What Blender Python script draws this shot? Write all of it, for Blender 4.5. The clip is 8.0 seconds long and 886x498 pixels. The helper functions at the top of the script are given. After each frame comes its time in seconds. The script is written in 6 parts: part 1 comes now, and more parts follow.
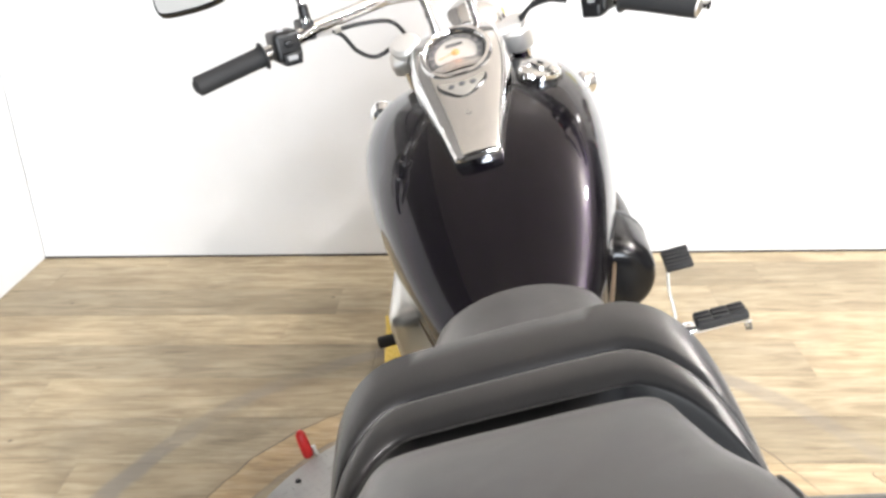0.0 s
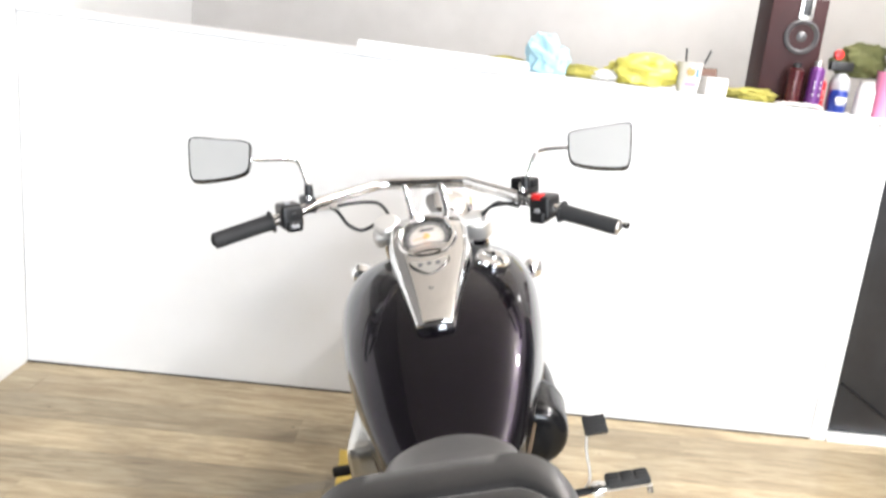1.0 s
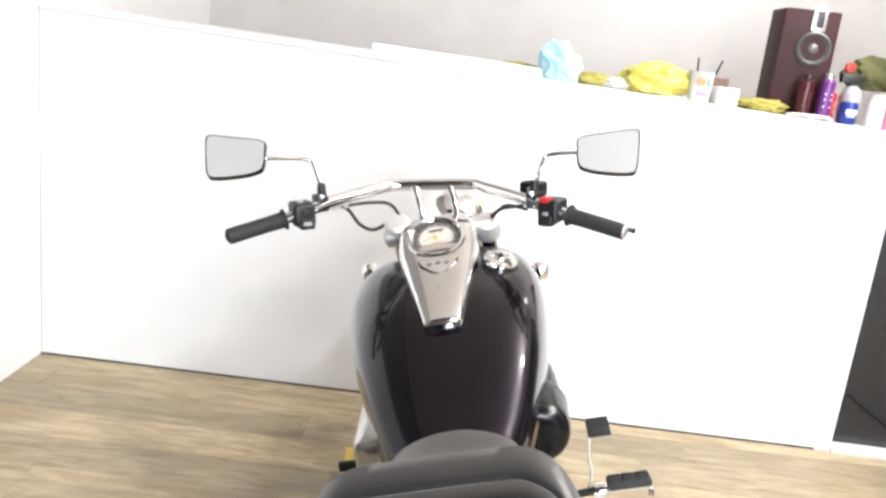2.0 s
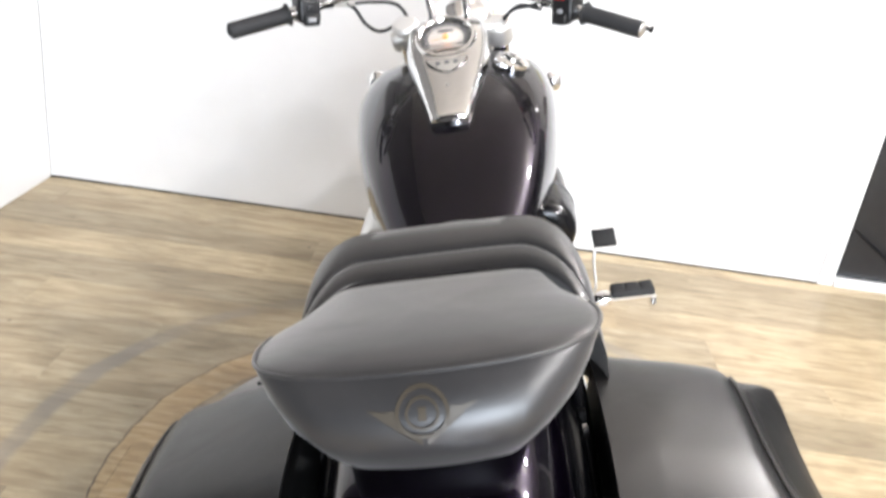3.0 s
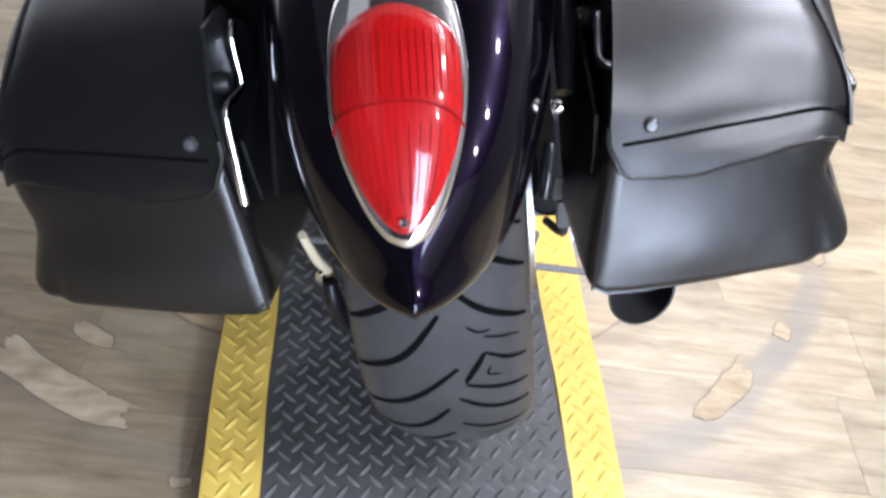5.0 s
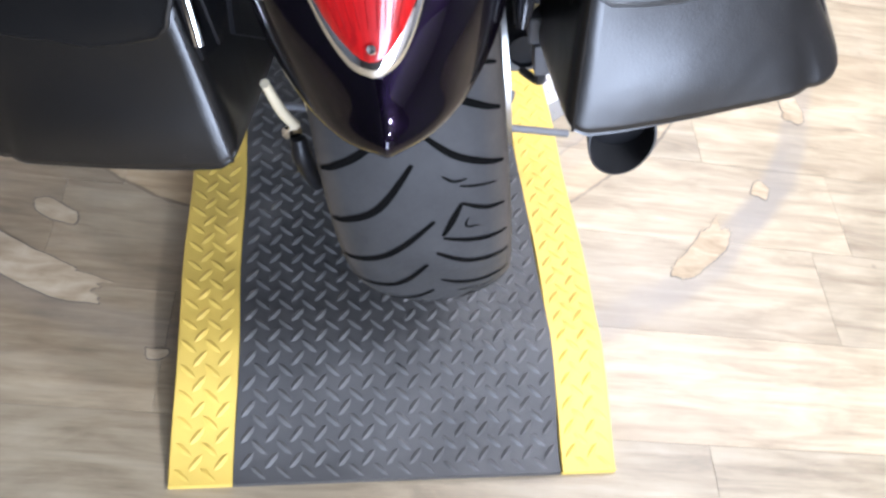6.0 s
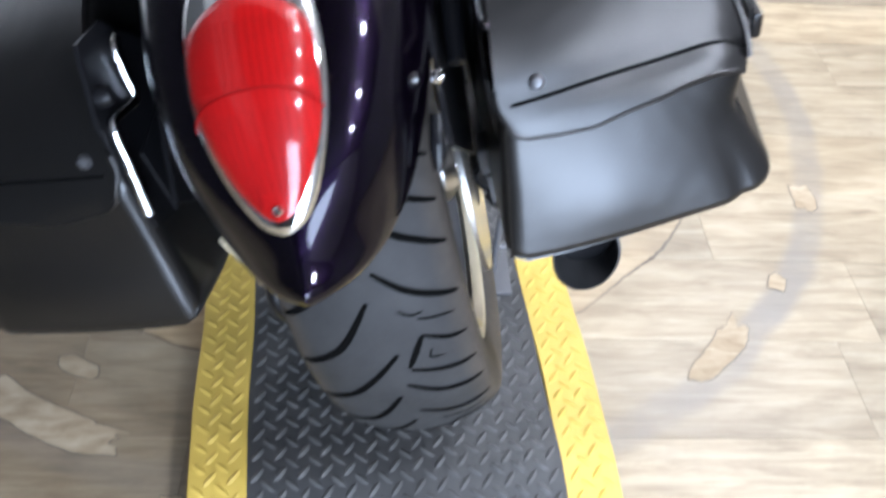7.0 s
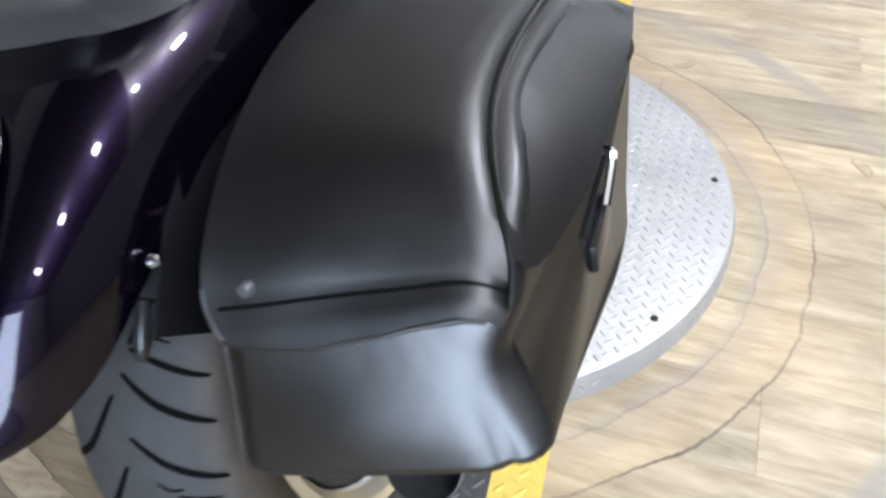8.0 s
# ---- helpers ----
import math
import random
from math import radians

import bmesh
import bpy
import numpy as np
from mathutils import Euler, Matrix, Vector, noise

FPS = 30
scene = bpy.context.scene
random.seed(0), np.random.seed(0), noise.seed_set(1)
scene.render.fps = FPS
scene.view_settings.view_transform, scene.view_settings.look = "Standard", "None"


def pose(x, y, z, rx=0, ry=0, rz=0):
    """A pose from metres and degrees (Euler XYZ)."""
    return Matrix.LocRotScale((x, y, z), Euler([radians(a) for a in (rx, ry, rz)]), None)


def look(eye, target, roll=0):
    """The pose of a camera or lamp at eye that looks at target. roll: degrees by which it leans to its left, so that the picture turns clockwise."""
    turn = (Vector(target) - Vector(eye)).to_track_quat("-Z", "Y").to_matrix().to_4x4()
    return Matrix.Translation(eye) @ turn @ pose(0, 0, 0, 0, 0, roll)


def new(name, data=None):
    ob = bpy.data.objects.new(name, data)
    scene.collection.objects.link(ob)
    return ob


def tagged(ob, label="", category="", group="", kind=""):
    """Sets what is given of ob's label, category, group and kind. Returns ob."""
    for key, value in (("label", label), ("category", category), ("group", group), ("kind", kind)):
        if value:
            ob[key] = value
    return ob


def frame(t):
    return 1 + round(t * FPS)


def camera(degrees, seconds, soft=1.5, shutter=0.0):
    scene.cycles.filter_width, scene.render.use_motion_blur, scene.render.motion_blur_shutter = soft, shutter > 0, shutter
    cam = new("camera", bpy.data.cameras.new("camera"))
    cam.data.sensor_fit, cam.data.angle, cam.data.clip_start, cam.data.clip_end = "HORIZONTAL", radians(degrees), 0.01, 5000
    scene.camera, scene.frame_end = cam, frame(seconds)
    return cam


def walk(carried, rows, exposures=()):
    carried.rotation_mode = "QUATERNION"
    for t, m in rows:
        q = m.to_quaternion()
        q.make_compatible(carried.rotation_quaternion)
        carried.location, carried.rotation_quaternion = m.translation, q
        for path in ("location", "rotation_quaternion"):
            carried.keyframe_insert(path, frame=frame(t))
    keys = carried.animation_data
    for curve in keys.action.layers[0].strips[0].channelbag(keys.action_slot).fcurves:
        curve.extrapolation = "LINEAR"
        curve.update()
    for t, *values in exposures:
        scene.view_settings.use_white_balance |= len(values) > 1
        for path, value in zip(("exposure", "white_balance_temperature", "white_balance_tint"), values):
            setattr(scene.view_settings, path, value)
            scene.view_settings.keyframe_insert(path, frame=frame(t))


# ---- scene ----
EXPOSURES = [(0, 0.44, 6450, 10.5), (0.5, 0.43, 6450, 10.5), (1.0, 0.37, 6400, 10.5), (2.5, 0.34, 6400, 11), (3.5, 0.39, 6050, 12.5), (4.5, 0.29, 5720, 15.5), (5.2, 0.38, 5620, 15.5), (6.4, 0.52, 5480, 16.5), (7.0, 0.29, 5420, 12.5), (8, 0.2, 5600, 10.5)]
cam = camera(57.0, 8.0, soft=2.7, shutter=0.3)
PATH = [
    (0, (0.137, 0.083, 1.256), (0.063, 1.902, 0.43), -1.5),
    (0.5, (0.14, -0.149, 1.335), (0.114, 1.723, 0.634), 3.6),
    (1, (0.151, -0.196, 1.398), (0.146, 1.741, 0.9), 5.6),
    (1.2, (0.153, -0.202, 1.418), (0.137, 1.745, 0.96), 6.2),
    (2.3, (0.161, -0.235, 1.369), (0.127, 1.691, 0.834), 6.8),
    (2.5, (0.166, -0.236, 1.343), (0.142, 1.665, 0.723), 7.3),
    (3, (0.179, -0.245, 1.274), (0.165, 1.583, 0.462), 7.8),
    (3.5, (0.195, -0.248, 1.214), (0.26, 1.461, 0.178), 7.9),
    (4, (0.196, -0.25, 1.167), (0.296, 1.35, -0.029), 8.8),
    (4.5, (0.192, -0.25, 1.116), (0.347, 1.226, -0.225), 11.6),
    (5, (0.199, -0.254, 1.072), (0.417, 1.104, -0.38), 14.7),
    (5.2, (0.202, -0.254, 1.059), (0.438, 1.043, -0.445), 15.1),
    (6.3, (0.209, -0.264, 1.023), (0.541, 0.867, -0.592), 17.4),
    (6.5, (0.212, -0.262, 1.035), (0.543, 0.9, -0.558), 15.8),
    (7, (0.31, -0.261, 1.067), (0.431, 1.099, -0.395), 4.7),
    (7.3, (0.481, -0.263, 1.101), (0.402, 1.221, -0.238), 0.8),
    (7.5, (0.578, -0.253, 1.12), (0.334, 1.229, -0.202), -1.4),
    (7.7, (0.636, -0.201, 1.123), (0.217, 1.244, -0.195), -3.9),
    (8, (0.678, -0.058, 1.094), (0.181, 1.316, -0.272), -1.2),
]
walk(cam, [(t, look(eye, target, roll)) for t, eye, target, roll in PATH], EXPOSURES)

# ---------------------------------------------------------------- light
world = bpy.data.worlds.new("world")
scene.world = world
world.use_nodes = True
sky = world.node_tree.nodes.new("ShaderNodeTexSky")
sky.sky_type, sky.sun_disc = "NISHITA", False
sky.sun_elevation, sky.sun_rotation = radians(40), radians(120)
world.node_tree.links.new(sky.outputs[0], world.node_tree.nodes["Background"].inputs[0])
world.node_tree.nodes["Background"].inputs[1].default_value = 0.1

CEILING = 3.3
# globe lamps hung from the ceiling: x, y, watts; the last two are added to brighten the back wall
LAMPS = [(2.1, y, 120) for y in (2.4, 1.3, 0.2, -0.9, -2.0)] + [(0.2, 3.8, 5), (1.9, 3.9, 5)]
LAMP_DROP = 0.34
# daylight in the open roller door behind
DOOR_X0, DOOR_X1, DOOR_Z1, DAYLIGHT = 0.45, 2.2, 2.85, 300.0


# ---------------------------------------------------------------- materials
def nodes_of(name):
    m = bpy.data.materials.new(name)
    m.use_nodes = True
    nt = m.node_tree
    return m, nt, nt.nodes["Principled BSDF"]


def node(nt, kind, **inputs):
    n = nt.nodes.new(kind)
    for k, v in inputs.items():
        n.inputs[k].default_value = v
    return n


def ramp(nt, src, stops):
    r = nt.nodes.new("ShaderNodeValToRGB")
    el = r.color_ramp.elements
    while len(el) < len(stops):
        el.new(0.5)
    for e, (p, c) in zip(el, stops):
        e.position, e.color = p, (*c, 1) if len(c) == 3 else c
    nt.links.new(src, r.inputs[0])
    return r.outputs[0]


def mix(nt, fac, a, b, kind="MIX"):
    n = nt.nodes.new("ShaderNodeMix")
    n.data_type, n.blend_type = "RGBA", kind
    for sock, v in ((n.inputs[0], fac), (n.inputs[6], a), (n.inputs[7], b)):
        if isinstance(v, bpy.types.NodeSocket):
            nt.links.new(v, sock)
        else:
            sock.default_value = v if not isinstance(v, tuple) or len(v) == 4 else (*v, 1)
    return n.outputs[2]


def math_node(nt, op, a, b=0.0, c=0.0):
    n = nt.nodes.new("ShaderNodeMath")
    n.operation = op
    for sock, v in zip(n.inputs, (a, b, c)):
        if isinstance(v, bpy.types.NodeSocket):
            nt.links.new(v, sock)
        else:
            sock.default_value = v
    return n.outputs[0]


def coords(nt, kind="Object", scale=(1, 1, 1)):
    t = nt.nodes.new("ShaderNodeTexCoord")
    m = nt.nodes.new("ShaderNodeMapping")
    m.inputs["Scale"].default_value = scale
    nt.links.new(t.outputs[kind], m.inputs[0])
    return m.outputs[0]


def noise_tex(nt, vec, scale, detail=4.0, rough=0.55, distort=0.0):
    n = node(nt, "ShaderNodeTexNoise", Scale=scale, Detail=detail, Roughness=rough, Distortion=distort)
    nt.links.new(vec, n.inputs["Vector"])
    return n.outputs["Fac"]


def bump(nt, bsdf, height, strength, distance, under=None):
    b = node(nt, "ShaderNodeBump", Strength=strength, Distance=distance)
    nt.links.new(height, b.inputs["Height"])
    if under is not None:
        nt.links.new(under, b.inputs["Normal"])
    nt.links.new(b.outputs[0], bsdf.inputs["Normal"])
    return b.outputs[0]


def plain(name, color, rough=0.5, metal=0.0, vary=0.12, grain=90.0, bump_by=0.06, coat=0.0, spec=0.5):
    """A surface of one colour with stains, uneven gloss and a fine grain."""
    m, nt, p = nodes_of(name)
    v = coords(nt)
    big = noise_tex(nt, v, 5.0, 3)
    fine = noise_tex(nt, v, grain, 4)
    dark = tuple(c * (1 - vary) for c in color)
    light = tuple(min(1, c * (1 + vary)) for c in color)
    nt.links.new(ramp(nt, big, [(0.3, dark), (0.7, light)]), p.inputs["Base Color"])
    nt.links.new(math_node(nt, "MULTIPLY_ADD", fine, 0.25 * rough, rough * 0.88), p.inputs["Roughness"])
    p.inputs["Metallic"].default_value = metal
    p.inputs["Coat Weight"].default_value = coat
    p.inputs["Coat Roughness"].default_value = 0.06
    p.inputs["Specular IOR Level"].default_value = spec
    bump(nt, p, fine, bump_by, 0.001)
    return m


def paint_pearl():
    """Black lacquer with fine violet metal flakes under a clear coat."""
    m, nt, p = nodes_of("pearl_paint")
    v = coords(nt)
    vo = node(nt, "ShaderNodeTexVoronoi", Scale=2600.0)
    nt.links.new(v, vo.inputs["Vector"])
    flake = ramp(nt, vo.outputs["Color"], [(0.0, (0.001, 0.0007, 0.0011)), (0.60, (0.0022, 0.0014, 0.0034)), (1.0, (0.022, 0.008, 0.046))])
    nt.links.new(flake, p.inputs["Base Color"])
    p.inputs["Metallic"].default_value = 0.85
    p.inputs["Specular IOR Level"].default_value = 0.1
    p.inputs["Roughness"].default_value = 0.27
    p.inputs["Coat Weight"].default_value = 1.0
    p.inputs["Coat Roughness"].default_value = 0.025
    p.inputs["Coat IOR"].default_value = 1.34
    big = noise_tex(nt, v, 9.0, 2)
    b = node(nt, "ShaderNodeBump", Strength=0.03, Distance=0.004)
    nt.links.new(big, b.inputs["Height"])
    nt.links.new(b.outputs[0], p.inputs["Coat Normal"])
    return m


def leather(name, color, rough, grain=420.0, depth=0.22, spec=0.5, dust=0.0):
    m, nt, p = nodes_of(name)
    v = coords(nt)
    vo = node(nt, "ShaderNodeTexVoronoi", Scale=grain)
    vo.feature = "DISTANCE_TO_EDGE"
    nt.links.new(v, vo.inputs["Vector"])
    pores = ramp(nt, vo.outputs["Distance"], [(0.0, (0, 0, 0)), (0.25, (1, 1, 1))])
    wear = noise_tex(nt, v, 7.0, 5, 0.6)
    creases = noise_tex(nt, v, 28.0, 3, 0.6, 0.8)
    c0, c1 = tuple(c * 0.8 for c in color), tuple(c * k for c, k in zip(color, (1.5, 1.42, 1.36) if dust else (1.25, 1.25, 1.25)))
    nt.links.new(ramp(nt, wear, [(0.3, c0), (0.75, c1)]), p.inputs["Base Color"])
    nt.links.new(math_node(nt, "MULTIPLY_ADD", wear, 0.08, rough - 0.04), p.inputs["Roughness"])
    p.inputs["Specular IOR Level"].default_value = spec
    p.inputs["Sheen Weight"].default_value = dust
    p.inputs["Sheen Roughness"].default_value = 0.45
    p.inputs["Sheen Tint"].default_value = (1.0, 0.97, 0.94, 1)
    n0 = node(nt, "ShaderNodeBump", Strength=0.13, Distance=0.012)
    nt.links.new(noise_tex(nt, v, 10.0, 2, 0.5, 0.6), n0.inputs["Height"])
    n1 = node(nt, "ShaderNodeBump", Strength=0.035, Distance=0.004)
    nt.links.new(creases, n1.inputs["Height"])
    nt.links.new(n0.outputs[0], n1.inputs["Normal"])
    bump(nt, p, pores, depth, 0.0006, n1.outputs[0])
    return m


def chrome(name="chrome", color=(0.86, 0.86, 0.86), rough=0.06):
    m, nt, p = nodes_of(name)
    v = coords(nt)
    smear = noise_tex(nt, v, 14.0, 4)
    p.inputs["Base Color"].default_value = (*color, 1)
    p.inputs["Metallic"].default_value = 1.0
    nt.links.new(math_node(nt, "MULTIPLY_ADD", smear, 0.10, rough - 0.03), p.inputs["Roughness"])
    return m


def oak_floor():
    """Light oak laminate with long grain, knots, and round scuffs left by the turntable."""
    m, nt, p = nodes_of("oak_laminate")
    geo = nt.nodes.new("ShaderNodeNewGeometry")
    info = nt.nodes.new("ShaderNodeObjectInfo")
    shift = node(nt, "ShaderNodeVectorMath")
    shift.operation = "ADD"
    comb = nt.nodes.new("ShaderNodeCombineXYZ")
    nt.links.new(math_node(nt, "MULTIPLY", info.outputs["Random"], 37.0), comb.inputs[0])
    nt.links.new(math_node(nt, "MULTIPLY", info.outputs["Random"], 91.0), comb.inputs[1])
    nt.links.new(geo.outputs["Position"], shift.inputs[0])
    nt.links.new(comb.outputs[0], shift.inputs[1])
    mp = nt.nodes.new("ShaderNodeMapping")
    mp.inputs["Scale"].default_value = (2.6, 15.0, 1.0)
    nt.links.new(shift.outputs[0], mp.inputs[0])
    grain = noise_tex(nt, mp.outputs[0], 2.3, 8, 0.62, 0.6)
    mp2 = nt.nodes.new("ShaderNodeMapping")
    mp2.inputs["Scale"].default_value = (3.0, 70.0, 1.0)
    nt.links.new(shift.outputs[0], mp2.inputs[0])
    fibre = noise_tex(nt, mp2.outputs[0], 2.0, 5, 0.6, 0.3)
    mp3 = nt.nodes.new("ShaderNodeMapping")
    mp3.inputs["Scale"].default_value = (1.0, 2.2, 1.0)
    nt.links.new(shift.outputs[0], mp3.inputs[0])
    blot = noise_tex(nt, mp3.outputs[0], 1.7, 4, 0.55, 0.4)
    col = ramp(nt, grain, [(0.28, (0.205, 0.158, 0.098)), (0.42, (0.345, 0.277, 0.178)), (0.54, (0.460, 0.380, 0.250)), (0.72, (0.565, 0.480, 0.338))])
    col = mix(nt, 0.28, col, ramp(nt, fibre, [(0.3, (0.19, 0.145, 0.09)), (0.7, (0.53, 0.44, 0.295))]))
    col = mix(nt, ramp(nt, blot, [(0.50, (0, 0, 0)), (0.70, (0.65, 0.65, 0.65))]), col, (0.22, 0.165, 0.10))
    tone = ramp(nt, info.outputs["Random"], [(0.0, (0.70, 0.70, 0.70)), (0.5, (0.90, 0.90, 0.90)), (1.0, (1.04, 1.02, 0.98))])
    col = mix(nt, 1.0, col, tone, "MULTIPLY")
    # knots
    kn = node(nt, "ShaderNodeTexVoronoi", Scale=1.9)
    nt.links.new(shift.outputs[0], kn.inputs["Vector"])
    knot = ramp(nt, kn.outputs["Distance"], [(0.0, (1, 1, 1)), (0.022, (0.8, 0.8, 0.8)), (0.05, (0, 0, 0))])
    col = mix(nt, knot, col, (0.10, 0.065, 0.04))
    nick = node(nt, "ShaderNodeTexVoronoi", Scale=7.0)
    nt.links.new(shift.outputs[0], nick.inputs["Vector"])
    rare = ramp(nt, noise_tex(nt, shift.outputs[0], 1.3, 2), [(0.50, (0, 0, 0)), (0.58, (0.85, 0.85, 0.85))])
    spot = ramp(nt, nick.outputs["Distance"], [(0.0, (1, 1, 1)), (0.035, (0.8, 0.8, 0.8)), (0.065, (0, 0, 0))])
    col = mix(nt, math_node(nt, "MULTIPLY", spot, rare), col, (0.09, 0.065, 0.045))
    # round scuffs about the turntable's centre
    sep = nt.nodes.new("ShaderNodeSeparateXYZ")
    nt.links.new(geo.outputs["Position"], sep.inputs[0])
    dx = math_node(nt, "SUBTRACT", sep.outputs[0], DISC_X)
    dy = math_node(nt, "SUBTRACT", sep.outputs[1], DISC_Y)
    r = math_node(nt, "SQRT", math_node(nt, "ADD", math_node(nt, "MULTIPLY", dx, dx), math_node(nt, "MULTIPLY", dy, dy)))
    wob = noise_tex(nt, geo.outputs["Position"], 5.0, 5, 0.6)
    wob2 = noise_tex(nt, geo.outputs["Position"], 2.3, 6, 0.65)
    rw = math_node(nt, "MULTIPLY_ADD", wob, 0.05, math_node(nt, "SUBTRACT", r, 0.025))

    def band(at, half, soft, src):
        d = math_node(nt, "ABSOLUTE", math_node(nt, "SUBTRACT", src, at))
        n = nt.nodes.new("ShaderNodeMapRange")
        n.interpolation_type = "SMOOTHSTEP"
        n.inputs[1].default_value, n.inputs[2].default_value = half + soft, half
        n.inputs[3].default_value, n.inputs[4].default_value = 0.0, 1.0
        nt.links.new(d, n.inputs[0])
        return n.outputs[0]
    patchy = ramp(nt, wob2, [(0.38, (0, 0, 0)), (0.6, (1, 1, 1))])
    smear = math_node(nt, "MULTIPLY", band(0.965, 0.014, 0.024, rw), math_node(nt, "MULTIPLY_ADD", patchy, 0.55, 0.22))
    col = mix(nt, smear, col, (0.215, 0.195, 0.17))
    smear2 = math_node(nt, "MULTIPLY", band(0.665, 0.012, 0.03, rw), math_node(nt, "MULTIPLY_ADD", patchy, 0.4, 0.25))
    col = mix(nt, smear2, col, (0.27, 0.24, 0.205))
    # the laminate is stripped from the ring on one side of the turntable, and worn thin on the other
    bare = nt.nodes.new("ShaderNodeMapRange")
    bare.interpolation_type = "SMOOTHSTEP"
    bare.inputs[1].default_value, bare.inputs[2].default_value = 0.55, -0.25
    bare.inputs[3].default_value, bare.inputs[4].default_value = 0.30, 0.95
    nt.links.new(sep.outputs[0], bare.inputs[0])
    strips = noise_tex(nt, coords(nt, "Object", (9.0, 60.0, 1.0)), 1.0, 5, 0.6, 0.4)
    core = ramp(nt, strips, [(0.30, (0.30, 0.200, 0.095)), (0.5, (0.50, 0.355, 0.185)), (0.7, (0.62, 0.48, 0.30))])
    inner = math_node(nt, "MULTIPLY", band(0.700, 0.043, 0.006, rw), math_node(nt, "MULTIPLY", bare.outputs[0], math_node(nt, "MULTIPLY_ADD", patchy, 0.35, 0.65)))
    col = mix(nt, inner, col, core)
    cut = math_node(nt, "MULTIPLY", band(0.746, 0.0015, 0.0024, rw), math_node(nt, "MULTIPLY_ADD", patchy, 0.60, 0.22))
    col = mix(nt, cut, col, (0.06, 0.045, 0.035))
    cut2 = math_node(nt, "MULTIPLY", band(0.652, 0.0010, 0.0025, rw), math_node(nt, "MULTIPLY_ADD", patchy, 0.34, 0.08))
    col = mix(nt, cut2, col, (0.09, 0.075, 0.06))
    # brown, trodden boards where the wheels are rolled on and off
    def fade(src, a, b):
        n = nt.nodes.new("ShaderNodeMapRange")
        n.interpolation_type = "SMOOTHSTEP"
        n.inputs[1].default_value, n.inputs[2].default_value = a, b
        n.inputs[3].default_value, n.inputs[4].default_value = 0.0, 1.0
        nt.links.new(src, n.inputs[0])
        return n.outputs[0]
    trod = math_node(nt, "MULTIPLY", fade(sep.outputs[0], 0.22, 0.02), fade(sep.outputs[1], 0.95, 0.60))
    trod = math_node(nt, "MULTIPLY", trod, math_node(nt, "MULTIPLY", band(0.92, 0.10, 0.12, rw), math_node(nt, "MULTIPLY_ADD", patchy, 0.35, 0.30)))
    col = mix(nt, trod, col, ramp(nt, strips, [(0.30, (0.10, 0.062, 0.030)), (0.5, (0.205, 0.138, 0.072)), (0.7, (0.33, 0.24, 0.14))]))
    # dull grime trodden into the boards
    grime = noise_tex(nt, geo.outputs["Position"], 3.4, 7, 0.68, 0.7)
    col = mix(nt, ramp(nt, grime, [(0.50, (0, 0, 0)), (0.72, (0.45, 0.45, 0.45))]), col, (0.22, 0.185, 0.135))
    nt.links.new(col, p.inputs["Base Color"])
    nt.links.new(math_node(nt, "MULTIPLY_ADD", fibre, 0.22, 0.32), p.inputs["Roughness"])
    p.inputs["Specular IOR Level"].default_value = 0.4
    bump(nt, p, fibre, 0.10, 0.001)
    return m


def tyre_rubber():
    """Worn rubber, with brown road dust on the sidewalls."""
    m, nt, p = nodes_of("tyre_rubber")
    v = coords(nt)
    sep = nt.nodes.new("ShaderNodeSeparateXYZ")
    nt.links.new(v, sep.inputs[0])
    stain = noise_tex(nt, v, 16.0, 5, 0.6)
    fine = noise_tex(nt, v, 190.0, 4)
    col = ramp(nt, stain, [(0.3, (0.027, 0.027, 0.0275)), (0.7, (0.040, 0.040, 0.0405))])
    wall = ramp(nt, math_node(nt, "ABSOLUTE", sep.outputs[0]), [(0.066, (0, 0, 0)), (0.086, (1, 1, 1))])
    dust = math_node(nt, "MULTIPLY", wall, math_node(nt, "MULTIPLY_ADD", stain, 1.1, -0.05))
    nt.links.new(mix(nt, dust, col, (0.095, 0.075, 0.055)), p.inputs["Base Color"])
    nt.links.new(math_node(nt, "MULTIPLY_ADD", fine, 0.2, 0.58), p.inputs["Roughness"])
    p.inputs["Specular IOR Level"].default_value = 0.3
    bump(nt, p, fine, 0.15, 0.001)
    return m


def bare_core():
    m, nt, p = nodes_of("bare_board_core")
    v = coords(nt, "Object", (1.0, 3.2, 1.0))
    streak = noise_tex(nt, v, 14.0, 6, 0.65, 0.5)
    col = ramp(nt, streak, [(0.30, (0.27, 0.20, 0.118)), (0.48, (0.39, 0.305, 0.195)), (0.7, (0.52, 0.43, 0.30))])
    nt.links.new(col, p.inputs["Base Color"])
    p.inputs["Roughness"].default_value = 0.85
    bump(nt, p, streak, 0.25, 0.002)
    return m


def wall_paint():
    m, nt, p = nodes_of("white_wall_paint")
    geo = nt.nodes.new("ShaderNodeNewGeometry")
    roller = noise_tex(nt, geo.outputs["Position"], 260.0, 3)
    dirt = noise_tex(nt, geo.outputs["Position"], 1.6, 6, 0.65)
    scuff = noise_tex(nt, geo.outputs["Position"], 6.0, 6, 0.7, 1.2)
    col = ramp(nt, dirt, [(0.3, (0.72, 0.72, 0.715)), (0.7, (0.77, 0.77, 0.775))])
    col = mix(nt, ramp(nt, scuff, [(0.70, (0, 0, 0)), (0.78, (0.5, 0.5, 0.5))]), col, (0.62, 0.60, 0.57))
    nt.links.new(col, p.inputs["Base Color"])
    p.inputs["Roughness"].default_value = 0.55
    bump(nt, p, roller, 0.12, 0.0008)
    return m


